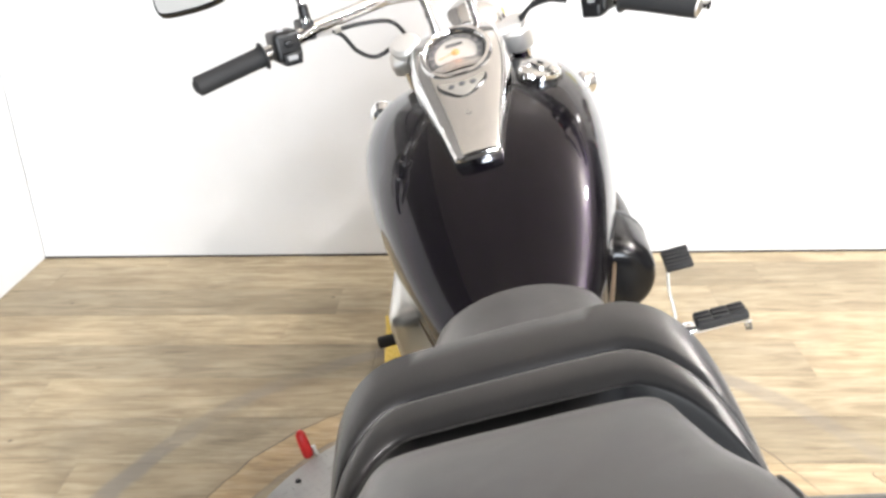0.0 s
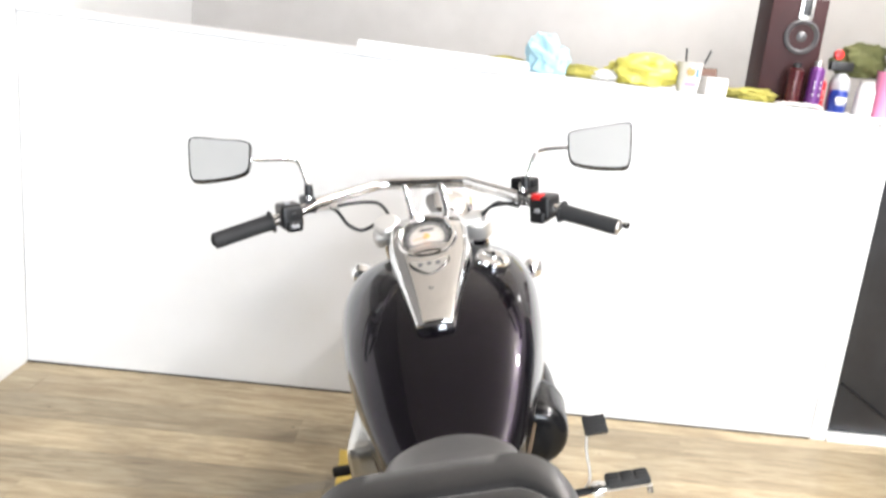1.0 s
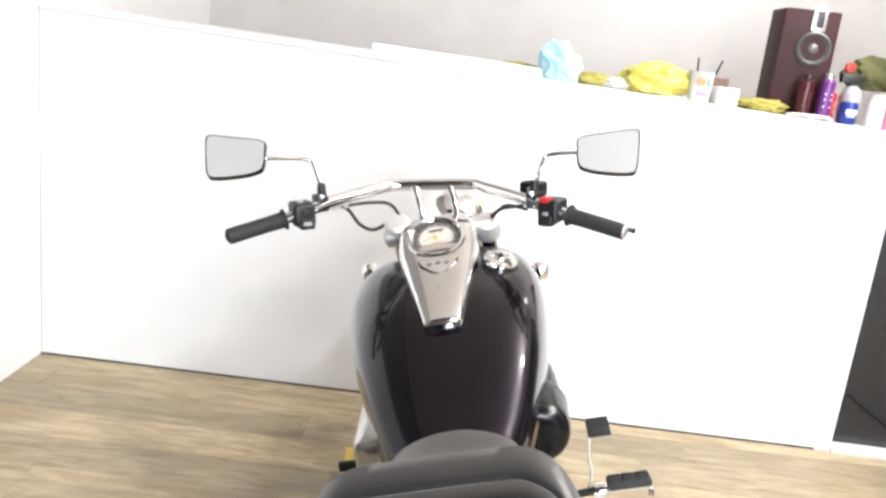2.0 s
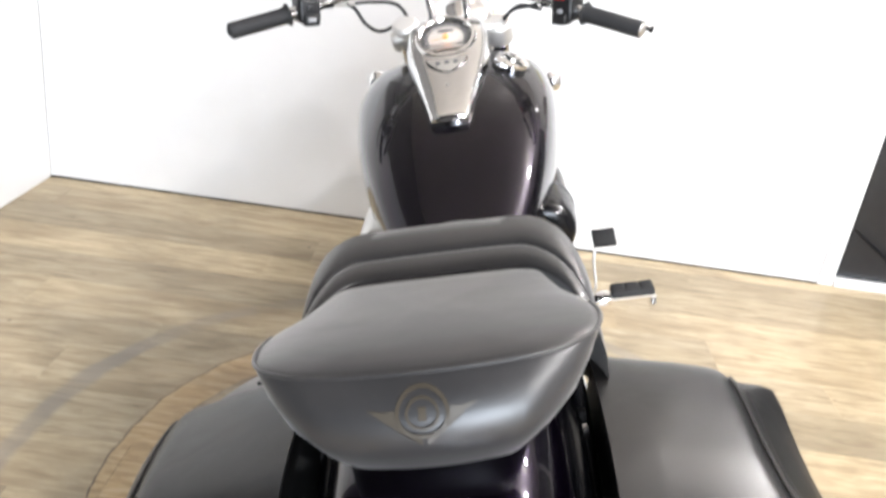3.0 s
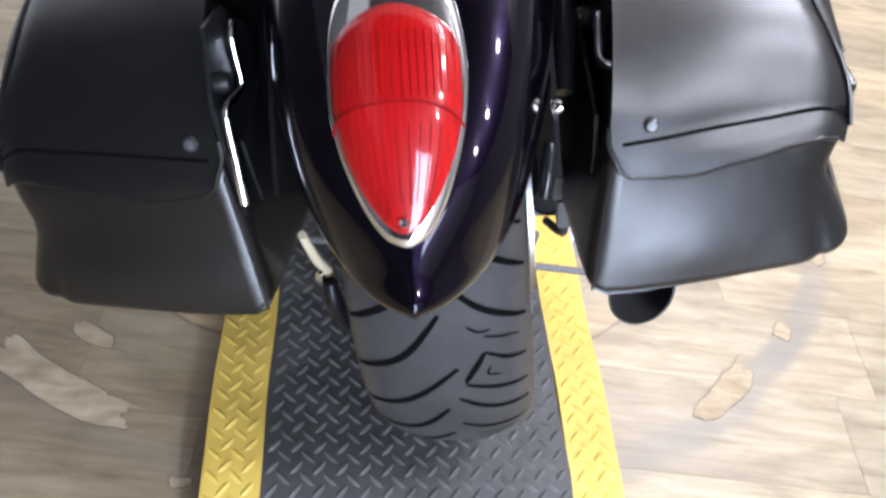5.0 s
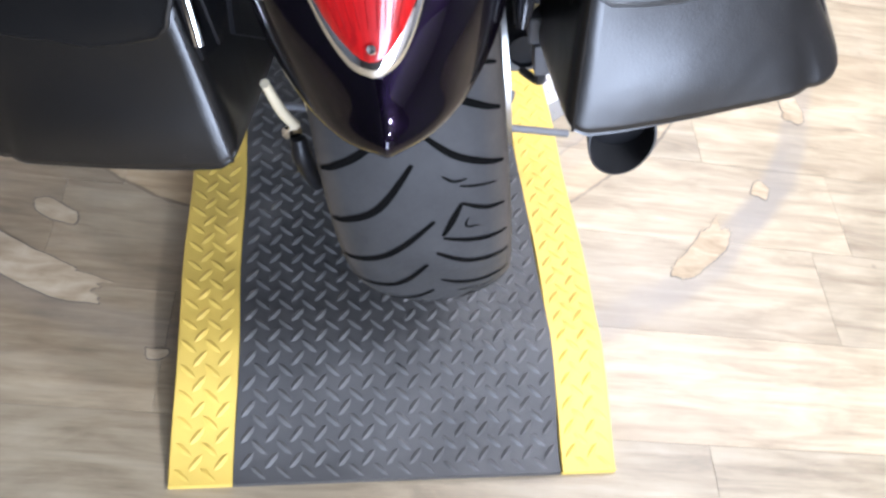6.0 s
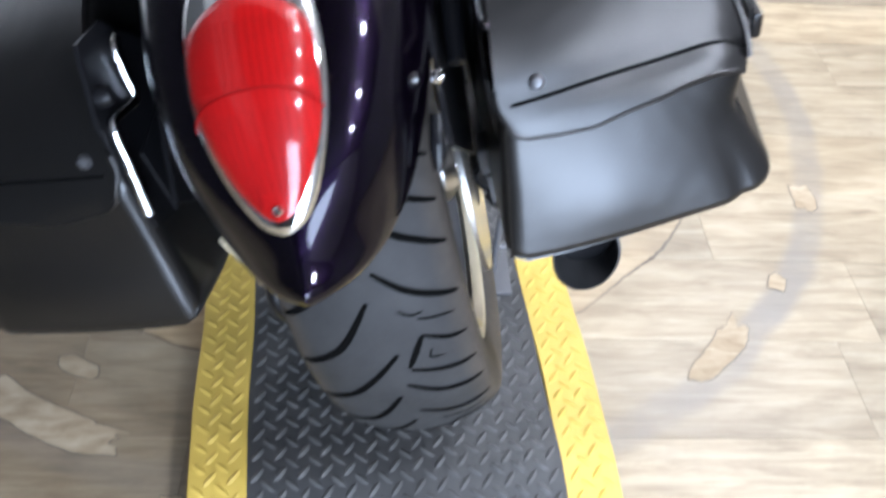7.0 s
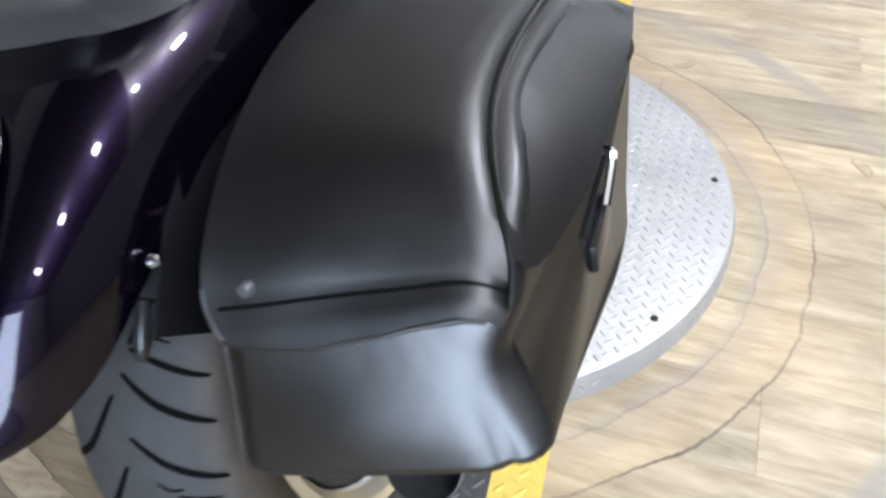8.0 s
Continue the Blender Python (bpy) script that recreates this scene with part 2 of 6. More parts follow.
def red_lens():
    """Moulded red plastic with fine upright flutes inside and a stippled lower half."""
    m, nt, p = nodes_of("red_plastic_lens")
    v = coords(nt)
    sep = nt.nodes.new("ShaderNodeSeparateXYZ")
    nt.links.new(v, sep.inputs[0])
    flute = math_node(nt, "SINE", math_node(nt, "MULTIPLY", sep.outputs[0], 1150.0))
    stipple = noise_tex(nt, coords(nt, "Object", (1.0, 0.45, 0.45)), 210.0, 3, 0.6)
    low = ramp(nt, math_node(nt, "MULTIPLY_ADD", sep.outputs[2], 12.0, -7.2), [(0.50, (1, 1, 1)), (0.62, (0, 0, 0))])
    speck = math_node(nt, "MULTIPLY", low, ramp(nt, stipple, [(0.50, (0, 0, 0)), (0.62, (1, 1, 1))]))
    col = mix(nt, math_node(nt, "MULTIPLY_ADD", flute, 0.13, 0.2), (0.36, 0.003, 0.0028), (0.12, 0.0012, 0.0012))
    col = mix(nt, math_node(nt, "MULTIPLY", speck, 0.6), col, (0.16, 0.001, 0.002))
    nt.links.new(col, p.inputs["Base Color"])
    p.inputs["Roughness"].default_value = 0.35
    p.inputs["Specular IOR Level"].default_value = 0.15
    p.inputs["Coat Weight"].default_value = 1.0
    p.inputs["Coat IOR"].default_value = 1.45
    p.inputs["Coat Roughness"].default_value = 0.07
    p.inputs["Subsurface Weight"].default_value = 0.15
    p.inputs["Subsurface Radius"].default_value = (0.02, 0.002, 0.002)
    p.inputs["Subsurface Scale"].default_value = 0.5
    return m


def glass(name, color=(1, 1, 1), rough=0.0):
    m, nt, p = nodes_of(name)
    p.inputs["Base Color"].default_value = (*color, 1)
    p.inputs["Transmission Weight"].default_value = 1.0
    p.inputs["Roughness"].default_value = rough
    p.inputs["IOR"].default_value = 1.45
    return m


DISC_X, DISC_Y, DISC_R = 0.222, 1.22, 0.588
PEARL = paint_pearl()
SEAT = leather("black_vinyl_seat", (0.019, 0.0187, 0.0198), 0.38, 520.0, 0.07, 0.78, 0.24)
BAG = leather("black_leather_bag", (0.0020, 0.0018, 0.0017), 0.35, 330.0, 0.08, 0.62, 0.01)
CHROME = chrome()
SATIN = chrome("cast_aluminium", (0.66, 0.65, 0.62), 0.28)
BLACK_METAL = plain("black_satin_metal", (0.006, 0.006, 0.007), 0.4, 0.0, 0.2, 60.0, 0.03, spec=0.25)
BLACK_GLOSS = plain("black_gloss_enamel", (0.006, 0.006, 0.007), 0.2, 0.0, 0.2, 60.0, 0.01, spec=0.35)
RUBBER = plain("black_rubber", (0.022, 0.022, 0.023), 0.72, 0.0, 0.25, 240.0, 0.2)
TYRE = tyre_rubber()
# near-black for the shade inside the tread grooves; also the bags' dark seam
GROOVE = plain("groove_shade_and_seam", (0.003, 0.003, 0.003), 0.95, 0.0, 0.1, 90.0, 0.05, spec=0.05)
PLASTIC = plain("black_plastic", (0.008, 0.008, 0.009), 0.42, 0.0, 0.15, 200.0, 0.08)
RED_PLASTIC = plain("red_plastic", (0.62, 0.02, 0.02), 0.35, 0.0, 0.06, 120.0, 0.02)
LENS = red_lens()
DIAL = plain("cream_dial", (0.36, 0.335, 0.30), 0.5, 0.0, 0.04, 90.0, 0.01)
DIAL_GREY = plain("grey_dial_band", (0.05, 0.05, 0.053), 0.5, 0.0, 0.05)
DIAL_DARK = plain("dark_dial_print", (0.03, 0.03, 0.035), 0.5, 0.0, 0.05)
ORANGE = plain("orange_print", (0.75, 0.22, 0.06), 0.5, 0.0, 0.05)
GOLD_PRINT = plain("faded_gold_print", (0.060, 0.049, 0.035), 0.40, 0.0, 0.4, 70.0, 0.05)
GREY_PRINT = plain("grey_print", (0.33, 0.33, 0.34), 0.5, 0.0, 0.05)
# half diffuse: the pale base stands in for a bright reflection
MIRROR = plain("pale_mirror_glass", (0.82, 0.82, 0.80), 0.03, 0.50, 0.05, 20.0, 0.0)
CREAM = plain("cream_lacquered_rim", (0.60, 0.52, 0.36), 0.35, 0.0, 0.2, 30.0, 0.02, coat=0.4)
MAT_BLACK = plain("black_rubber_mat", (0.047, 0.0462, 0.0455), 0.55, 0.0, 0.3, 70.0, 0.12)
MAT_LUG = plain("worn_rubber_lug", (0.085, 0.083, 0.080), 0.5, 0.0, 0.4, 30.0, 0.1)
MAT_YELLOW = plain("yellow_rubber_mat", (0.64, 0.45, 0.080), 0.55, 0.0, 0.14, 40.0, 0.1)
PLATE = plain("aluminium_tread_plate", (0.38, 0.375, 0.365), 0.48, 0.45, 0.14, 25.0, 0.05)
FLOOR = oak_floor()
WALL = wall_paint()
TRIM = plain("white_trim_paint", (0.82, 0.82, 0.82), 0.4, 0.0, 0.03, 60.0, 0.03)
BACK_WALL = plain("pale_grey_wall_paint", (0.50, 0.485, 0.47), 0.6, 0.0, 0.05, 120.0, 0.05)
# walls out of view, toned down so lacquer and leather reflect dark
UPPER_WALL = plain("dull_unseen_wall", (0.16, 0.155, 0.15), 0.7, 0.0, 0.1, 120.0, 0.05)
DARK_WALL = plain("dark_unseen_wall", (0.018, 0.018, 0.018), 0.7, 0.0, 0.1, 120.0, 0.05)
CEIL = plain("beige_ceiling_paint", (0.80, 0.745, 0.69), 0.7, 0.0, 0.05, 60.0, 0.05)
DARK_CEIL = plain("dark_brown_ceiling_paint", (0.030, 0.025, 0.021), 0.7, 0.0, 0.1, 60.0, 0.05)
DARK_PANEL = plain("dark_glossy_panel", (0.020, 0.021, 0.024), 0.22, 0.0, 0.2, 12.0, 0.02)
DUCT = plain("grey_joint", (0.05, 0.045, 0.04), 0.8)


# ---------------------------------------------------------------- mesh tools
def link(name, bm, material, parent=None, label="", sharp=40.0):
    me = bpy.data.meshes.new(name)
    bmesh.ops.recalc_face_normals(bm, faces=bm.faces[:])
    bm.to_mesh(me)
    bm.free()
    me.shade_smooth()
    me.set_sharp_from_angle(angle=radians(sharp))
    for m in (material if isinstance(material, (list, tuple)) else [material]):
        me.materials.append(m)
    ob = new(name, me)
    if parent is not None:
        ob.parent = parent
    if label:
        tagged(ob, label)
    return ob


part = link


def box(bm, size, at=(0, 0, 0), bevel=0.0, m=None, segments=2):
    r = bmesh.ops.create_cube(bm, size=1.0)
    vs = r["verts"]
    for v in vs:
        v.co = Vector((v.co.x * size[0], v.co.y * size[1], v.co.z * size[2]))
    if bevel:
        es = list({e for v in vs for e in v.link_edges})
        r2 = bmesh.ops.bevel(bm, geom=es, offset=bevel, segments=segments, profile=0.6, affect="EDGES")
        vs = list({v for f in r2["faces"] for v in f.verts} | {v for v in vs if v.is_valid})
    t = Matrix.Translation(at)
    for v in vs:
        v.co = (m @ t if m else t) @ v.co
    return vs


def boxed(size, at=(0, 0, 0), bevel=0.0, m=None, segments=2):
    bm = bmesh.new()
    box(bm, size, at, bevel, m, segments)
    return bm


def spline(pts, steps=6, closed=False):
    """Points of a smooth curve through pts (any dimension)."""
    pts = [tuple(p) for p in pts]
    out, n = [], len(pts)
    for i in range(n if closed else n - 1):
        p0 = pts[i - 1] if closed or i > 0 else pts[i]
        p1, p2 = pts[i], pts[(i + 1) % n]
        p3 = pts[(i + 2) % n] if closed or i + 2 < n else p2
        for k in range(steps):
            u = k / steps
            out.append(tuple(0.5 * (2 * b + (c - a) * u + (2 * a - 5 * b + 4 * c - d) * u * u + (3 * b - a - 3 * c + d) * u ** 3)
                             for a, b, c, d in zip(p0, p1, p2, p3)))
    if not closed:
        out.append(pts[-1])
    return out


def skin(bm, rings, cap=True, closed=True):
    """Faces between rings of points."""
    vr = [[bm.verts.new(p) for p in r] for r in rings]
    n = len(rings[0])
    for a, b in zip(vr, vr[1:]):
        for i in range(n if closed else n - 1):
            j = (i + 1) % n
            bm.faces.new((a[i], a[j], b[j], b[i]))
    if cap and closed:
        bm.faces.new(vr[0][::-1])
        bm.faces.new(vr[-1])
    return vr


def tube(bm, pts, radius, sides=12, steps=6, smooth=True, cap=True):
    """A round bar along pts; radius: one, or one a point."""
    rad = radius if isinstance(radius, (list, tuple)) else [radius] * len(pts)
    rows = [(*p, r) for p, r in zip(pts, rad)]
    rows = spline(rows, steps) if smooth else rows
    cs = [Vector(r[:3]) for r in rows]
    rings, up = [], None
    for i, c in enumerate(cs):
        d = (cs[min(i + 1, len(cs) - 1)] - cs[max(i - 1, 0)]).normalized()
        if up is None:
            up = d.orthogonal().normalized()
        up = (up - d * up.dot(d)).normalized()
        side = d.cross(up)
        rings.append([c + rows[i][3] * (math.cos(a) * up + math.sin(a) * side) for a in (2 * math.pi * k / sides for k in range(sides))])
    skin(bm, rings, cap)
    return bm


def tubed(pts, radius, sides=12, steps=6, smooth=True):
    return tube(bmesh.new(), pts, radius, sides, steps, smooth)


def lathe(bm, profile, m=None, sides=32, cap=False, squash=1.0):
    """Turns (radius, height) rows about z, then lays them by m."""
    rings = []
    for r, h in profile:
        ring = [Vector((r * math.cos(a), r * squash * math.sin(a), h)) for a in (2 * math.pi * k / sides for k in range(sides))]
        rings.append([m @ p if m else p for p in ring])
    skin(bm, rings, cap)
    return bm


def lathed(profile, m=None, sides=32, cap=False, squash=1.0):
    return lathe(bmesh.new(), profile, m, sides, cap, squash)


def facing(at, normal, up=(0, 0, 1)):
    """A pose whose z is the normal."""
    z = Vector(normal).normalized()
    x = Vector(up).cross(z)
    x = x.normalized() if x.length > 1e-6 else z.orthogonal().normalized()
    y = z.cross(x)
    m = Matrix((x, y, z)).transposed().to_4x4()
    m.translation = at
    return m


def super_ring(n, w, top, bot, ex_top=2.4, ex_bot=2.4, mid=None):
    """Points (x, z) round a soft box: half width w, from bot up to top, widest at mid."""
    mid = (top + bot) / 2 if mid is None else mid
    out = []
    for k in range(n):
        a = 2 * math.pi * k / n
        c, s = math.cos(a), math.sin(a)
        ex = ex_top if s >= 0 else ex_bot
        h = top - mid if s >= 0 else mid - bot
        out.append((w * math.copysign(abs(c) ** (2 / ex), c), mid + h * math.copysign(abs(s) ** (2 / ex), s)))
    return out


def plate(bm, outline, thick, m, bevel=0.0):
    """A flat piece with the outline (x, y), extruded by thick along z and laid by m."""
    top = [bm.verts.new((x, y, thick)) for x, y in outline]
    low = [bm.verts.new((x, y, 0)) for x, y in outline]
    f = bm.faces.new(top)
    bm.faces.new(low[::-1])
    n = len(outline)
    for i in range(n):
        bm.faces.new((low[i], low[(i + 1) % n], top[(i + 1) % n], top[i]))
    if bevel:
        bmesh.ops.bevel(bm, geom=list(f.edges), offset=bevel, segments=2, profile=0.6, affect="EDGES")
    for v in bm.verts:
        v.co = m @ v.co
    return bm


# ---------------------------------------------------------------- the room
LEFT, RIGHT, FRONT, BACK = -1.46, 5.2, 2.80, -3.9
WALL_END = 1.665


def ledge(x):
    """Height of the partition's ledge, which is a little out of level."""
    return 1.374 - 0.0345 * (x - LEFT)


def solid(name, x0, x1, y0, y1, z0, z1, material, label, category, bevel=0.0, kind="structure"):
    c = ((x0 + x1) / 2, (y0 + y1) / 2, (z0 + z1) / 2)
    ob = link(name, boxed((x1 - x0, y1 - y0, z1 - z0), (0, 0, 0), bevel), material)
    ob.location = c
    return tagged(ob, label, category, "", kind)


def room():
    solid("ground", LEFT - 0.4, RIGHT + 0.4, BACK - 0.4, 5.4, -0.12, -0.012, DUCT, "dark subfloor under the oak planks", "floor")
    def sloped(name, x0, x1, y0, y1, z0, lift, material, label, category, thick=None):
        bm = boxed((x1 - x0, y1 - y0, 1.0), (0, 0, 0))
        for v in bm.verts:
            v.co = Vector((v.co.x + (x0 + x1) / 2, v.co.y + (y0 + y1) / 2, 0)) + Vector((0, 0, ledge(v.co.x + (x0 + x1) / 2) + lift if v.co.z > 0 else (z0 if thick is None else ledge(v.co.x + (x0 + x1) / 2) + lift - thick)))
        bmesh.ops.bevel(bm, geom=bm.edges[:], offset=0.003, segments=2, affect="EDGES")
        return tagged(link(name, bm, material), label, category, "", "structure")
    sloped("wall_partition", LEFT, WALL_END, FRONT, FRONT + 0.16, 0, -0.022, WALL, "white painted half-height partition wall", "wall")
    sloped("trim_post", WALL_END + 0.001, WALL_END + 0.062, FRONT - 0.006, FRONT + 0.17, 0, -0.022, TRIM, "white trim board at the end of the partition", "trim")
    sloped("trim_cap", LEFT, WALL_END + 0.065, FRONT - 0.008, FRONT + 0.42, 0, 0.0, TRIM, "white ledge board on top of the partition", "trim", 0.020)
    sloped("trim_board", LEFT + 0.05, -0.22, FRONT - 0.004, FRONT - 0.001, 0, -0.023, TRIM, "white upper trim board of the partition", "trim", 0.065)
    sloped("trim_strip", -0.24, 0.50, FRONT + 0.06, FRONT + 0.10, 0, 0.034, TRIM, "loose white board lying on the ledge", "trim", 0.032)
    solid("wall_left", LEFT - 0.15, LEFT - 0.002, 1.3, 4.9, 0, 1.95, WALL, "white painted side wall", "wall")
    # unseen stretches, dull or dark only to shape reflections and cut bounce
    solid("wall_left_3", LEFT - 0.15, LEFT - 0.002, 1.3, 4.9, 1.951, CEILING, UPPER_WALL, "unseen upper side wall, kept dull for dark reflections", "wall")
    solid("wall_left_2", LEFT - 0.15, LEFT - 0.002, BACK, 1.298, 0, 1.95, DARK_WALL, "unseen side wall, kept dark for dark reflections", "wall")
    solid("wall_left_4", LEFT - 0.15, LEFT - 0.002, BACK, 1.298, 1.951, CEILING, UPPER_WALL, "unseen upper side wall, kept dull for dark reflections", "wall")
    solid("trim_gap", LEFT, WALL_END, FRONT - 0.004, FRONT - 0.0005, 0.0005, 0.007, DUCT, "dark gap line along the foot of the partition", "trim")
    solid("wall_north", LEFT, RIGHT, 4.75, 4.9, 0, CEILING, BACK_WALL, "pale grey wall behind the partition", "wall")
    solid("wall_right", RIGHT, RIGHT + 0.15, BACK, 4.9, 0, CEILING, UPPER_WALL, "dull grey wall of the shop", "wall")
    solid("wall_south_1", LEFT, DOOR_X0, BACK - 0.15, BACK, 0, CEILING, DARK_WALL, "dark grey wall at the back of the shop", "wall")
    solid("wall_south_2", DOOR_X1, RIGHT, BACK - 0.15, BACK, 0, CEILING, BACK_WALL, "pale wall at the back of the shop", "wall")
    solid("wall_south_3", DOOR_X0, DOOR_X1, BACK - 0.15, BACK, DOOR_Z1, CEILING, DARK_WALL, "dark grey wall over the roller door", "wall")
    solid("ceiling_2", LEFT - 0.1, RIGHT + 0.1, BACK - 0.1, 1.2, CEILING, CEILING + 0.1, DARK_CEIL, "dark brown ceiling over the middle of the shop", "ceiling")
    solid("ceiling", LEFT - 0.1, RIGHT + 0.1, 1.202, 4.9, CEILING, CEILING + 0.1, CEIL, "beige ceiling of the shop", "ceiling")
    solid("door_1", WALL_END + 0.066, 2.9, FRONT + 0.03, FRONT + 0.09, 0.03, 2.15, DARK_PANEL, "dark glossy door panel beside the partition", "door", 0.004)
    solid("trim_sill", WALL_END + 0.066, 2.9, FRONT - 0.012, FRONT + 0.1, 0.0, 0.026, TRIM, "white sill strip under the dark door", "trim", 0.003)
    cable = tagged(new("door_cable"), "thin black cable hanging across the dark door", "cable")
    part("cord", tubed([(1.76, FRONT + 0.026, 0.235), (1.86, FRONT + 0.024, 0.17), (2.05, FRONT + 0.024, 0.05), (2.12, FRONT + 0.022, 0.031)], 0.004, 8, 4), BLACK_METAL, cable)
    for x, y, watts in LAMPS:
        lamp = tagged(new("ceiling_lamp"), "round globe lamp on a short stem under the ceiling", "lamp", "ceiling lamps")
        lamp.location = (x, y, CEILING)
        part("canopy", lathed([(0.0, -0.002), (0.06, -0.002), (0.055, -0.022), (0.012, -0.030), (0.0, -0.030)], None, 24), TRIM, lamp)
        part("stem", lathed([(0.0, -0.028), (0.008, -0.028), (0.008, 0.10 - LAMP_DROP), (0.0, 0.10 - LAMP_DROP)], None, 12), TRIM, lamp)
        part("socket", lathed([(0.0, 0.11 - LAMP_DROP), (0.024, 0.11 - LAMP_DROP), (0.028, 0.078 - LAMP_DROP), (0.0, 0.078 - LAMP_DROP)], None, 20), TRIM, lamp)
        light = bpy.data.lights.new("bulb", "POINT")
        light.shadow_soft_size = 0.085
        light.energy, light.color = watts, (1.0, 0.975, 0.945)
        ob = new("bulb", light)
        ob.parent = lamp
        ob.location = (0, 0, -LAMP_DROP)
    light = bpy.data.lights.new("daylight", "AREA")
    light.shape, light.size, light.size_y = "RECTANGLE", DOOR_X1 - DOOR_X0, DOOR_Z1
    light.energy, light.color = DAYLIGHT, (0.86, 0.93, 1.0)
    ob = new("daylight", light)
    ob.matrix_world = look(((DOOR_X0 + DOOR_X1) / 2, BACK - 0.16, DOOR_Z1 / 2), ((DOOR_X0 + DOOR_X1) / 2, 0, DOOR_Z1 / 2))


def planks():
    """Oak laminate boards, laid across."""
    global FLOOR_ROOT
    floor = FLOOR_ROOT = tagged(new("floor"), "worn light oak laminate floor with scuffs", "floor", "", "structure")
    rng = random.Random(5)
    width, length = 0.182, 1.22
    cache = {}
    y = FRONT + 0.1
    while y > BACK:
        x = LEFT - rng.uniform(0.05, 1.15)
        while x < RIGHT:
            x0, x1 = max(x, LEFT - 0.05), min(x + length, RIGHT)
            if x1 - x0 > 0.03:
                key = round(x1 - x0, 2)
                if key not in cache:
                    bm = boxed((key - 0.0004, width - 0.0004, 0.012), (0, 0, -0.006), 0.0003, segments=1)
                    o = link("plank", bm, FLOOR)
                    cache[key] = o.data
                else:
                    o = new("plank", cache[key])
                o.parent = floor
                o.location = ((x0 + x1) / 2, y - width / 2, rng.uniform(-0.0002, 0.0))
            x += length
        y -= width


def torn_patches():
    """Chipped laminate along the ring that the turntable's wheels have worn."""
    sheets = [(-0.19, 0.384, 0.24, 0.058, -24), (0.848, 0.515, 0.150, 0.046, 47), (0.990, 0.664, 0.042, 0.034, 60), (1.112, 0.885, 0.075, 0.045, 80), (1.118, 1.425, 0.07, 0.03, 105), (1.062, 1.57, 0.05, 0.025, 120),
              (0.645, 1.886, 0.045, 0.016, 20), (-0.17, 0.472, 0.07, 0.03, -25), (0.012, 0.253, 0.03, 0.016, 5)]
    for x, y, long, wide, turn in sheets:
        def ragged(grow):
            r = random.Random(int(x * 1000) + 7)
            n = 56
            coarse = [r.uniform(-1, 1) for k in range(14)]
            out = []
            for k in range(n):
                a = 2 * math.pi * k / n
                u, i = k % 4 / 4, k // 4
                w = 1 + 0.20 * (coarse[i] * (1 - u) + coarse[(i + 1) % 14] * u) + r.uniform(-0.07, 0.06)
                c, d = math.cos(a), math.sin(a)
                px, py = (long / 2 * math.copysign(abs(c) ** 0.62, c) + grow * c) * w, (wide / 2 * math.copysign(abs(d) ** 0.72, d) + grow * d) * w
                out.append((px, py + 0.06 * long * (4 * px * px / (long * long) - 0.4)))
            return out
        m = Matrix.Translation((x, y, 0.0002)) @ Matrix.Rotation(radians(turn), 4, "Z")
        torn = part("torn_edge", plate(bmesh.new(), ragged(0.0016), 0.0005, m), TORN_EDGE, FLOOR_ROOT, "dark broken edge of the laminate")
        part("bare_core", plate(bmesh.new(), ragged(0.0), 0.0009, m), TORN, torn, "bare pale core of the board")


# ---------------------------------------------------------------- turntable, mat
MAT_TURN = radians(5.0)
MAT_M = Matrix.Translation((0.250, 1.22, 0)) @ Matrix.Rotation(MAT_TURN, 4, "Z")
DECK = 0.052


def lugs(bm, spots, length, width, height, m=None, lay=None):
    """Raised bars with tapered ends, at (x, y, angle)."""
    for x, y, a in spots:
        c, s = math.cos(a), math.sin(a)
        base = []
        for u, v, h in ((-1, 0, 0), (-0.45, -1, 0), (0.45, -1, 0), (1, 0, 0), (0.45, 1, 0), (-0.45, 1, 0), (-0.5, 0, 1), (0.5, 0, 1)):
            px, py = x + (u * length * c - v * width * s) / 2, y + (u * length * s + v * width * c) / 2
            p = Vector((px, py, h * height))
            if lay:
                p = lay(p)
            base.append(bm.verts.new(m @ p if m else p))
        b = base
        for f in ((0, 1, 6), (1, 2, 7, 6), (2, 3, 7), (3, 4, 7), (4, 5, 6, 7), (5, 0, 6)):
            bm.faces.new([b[i] for i in f])
    return bm


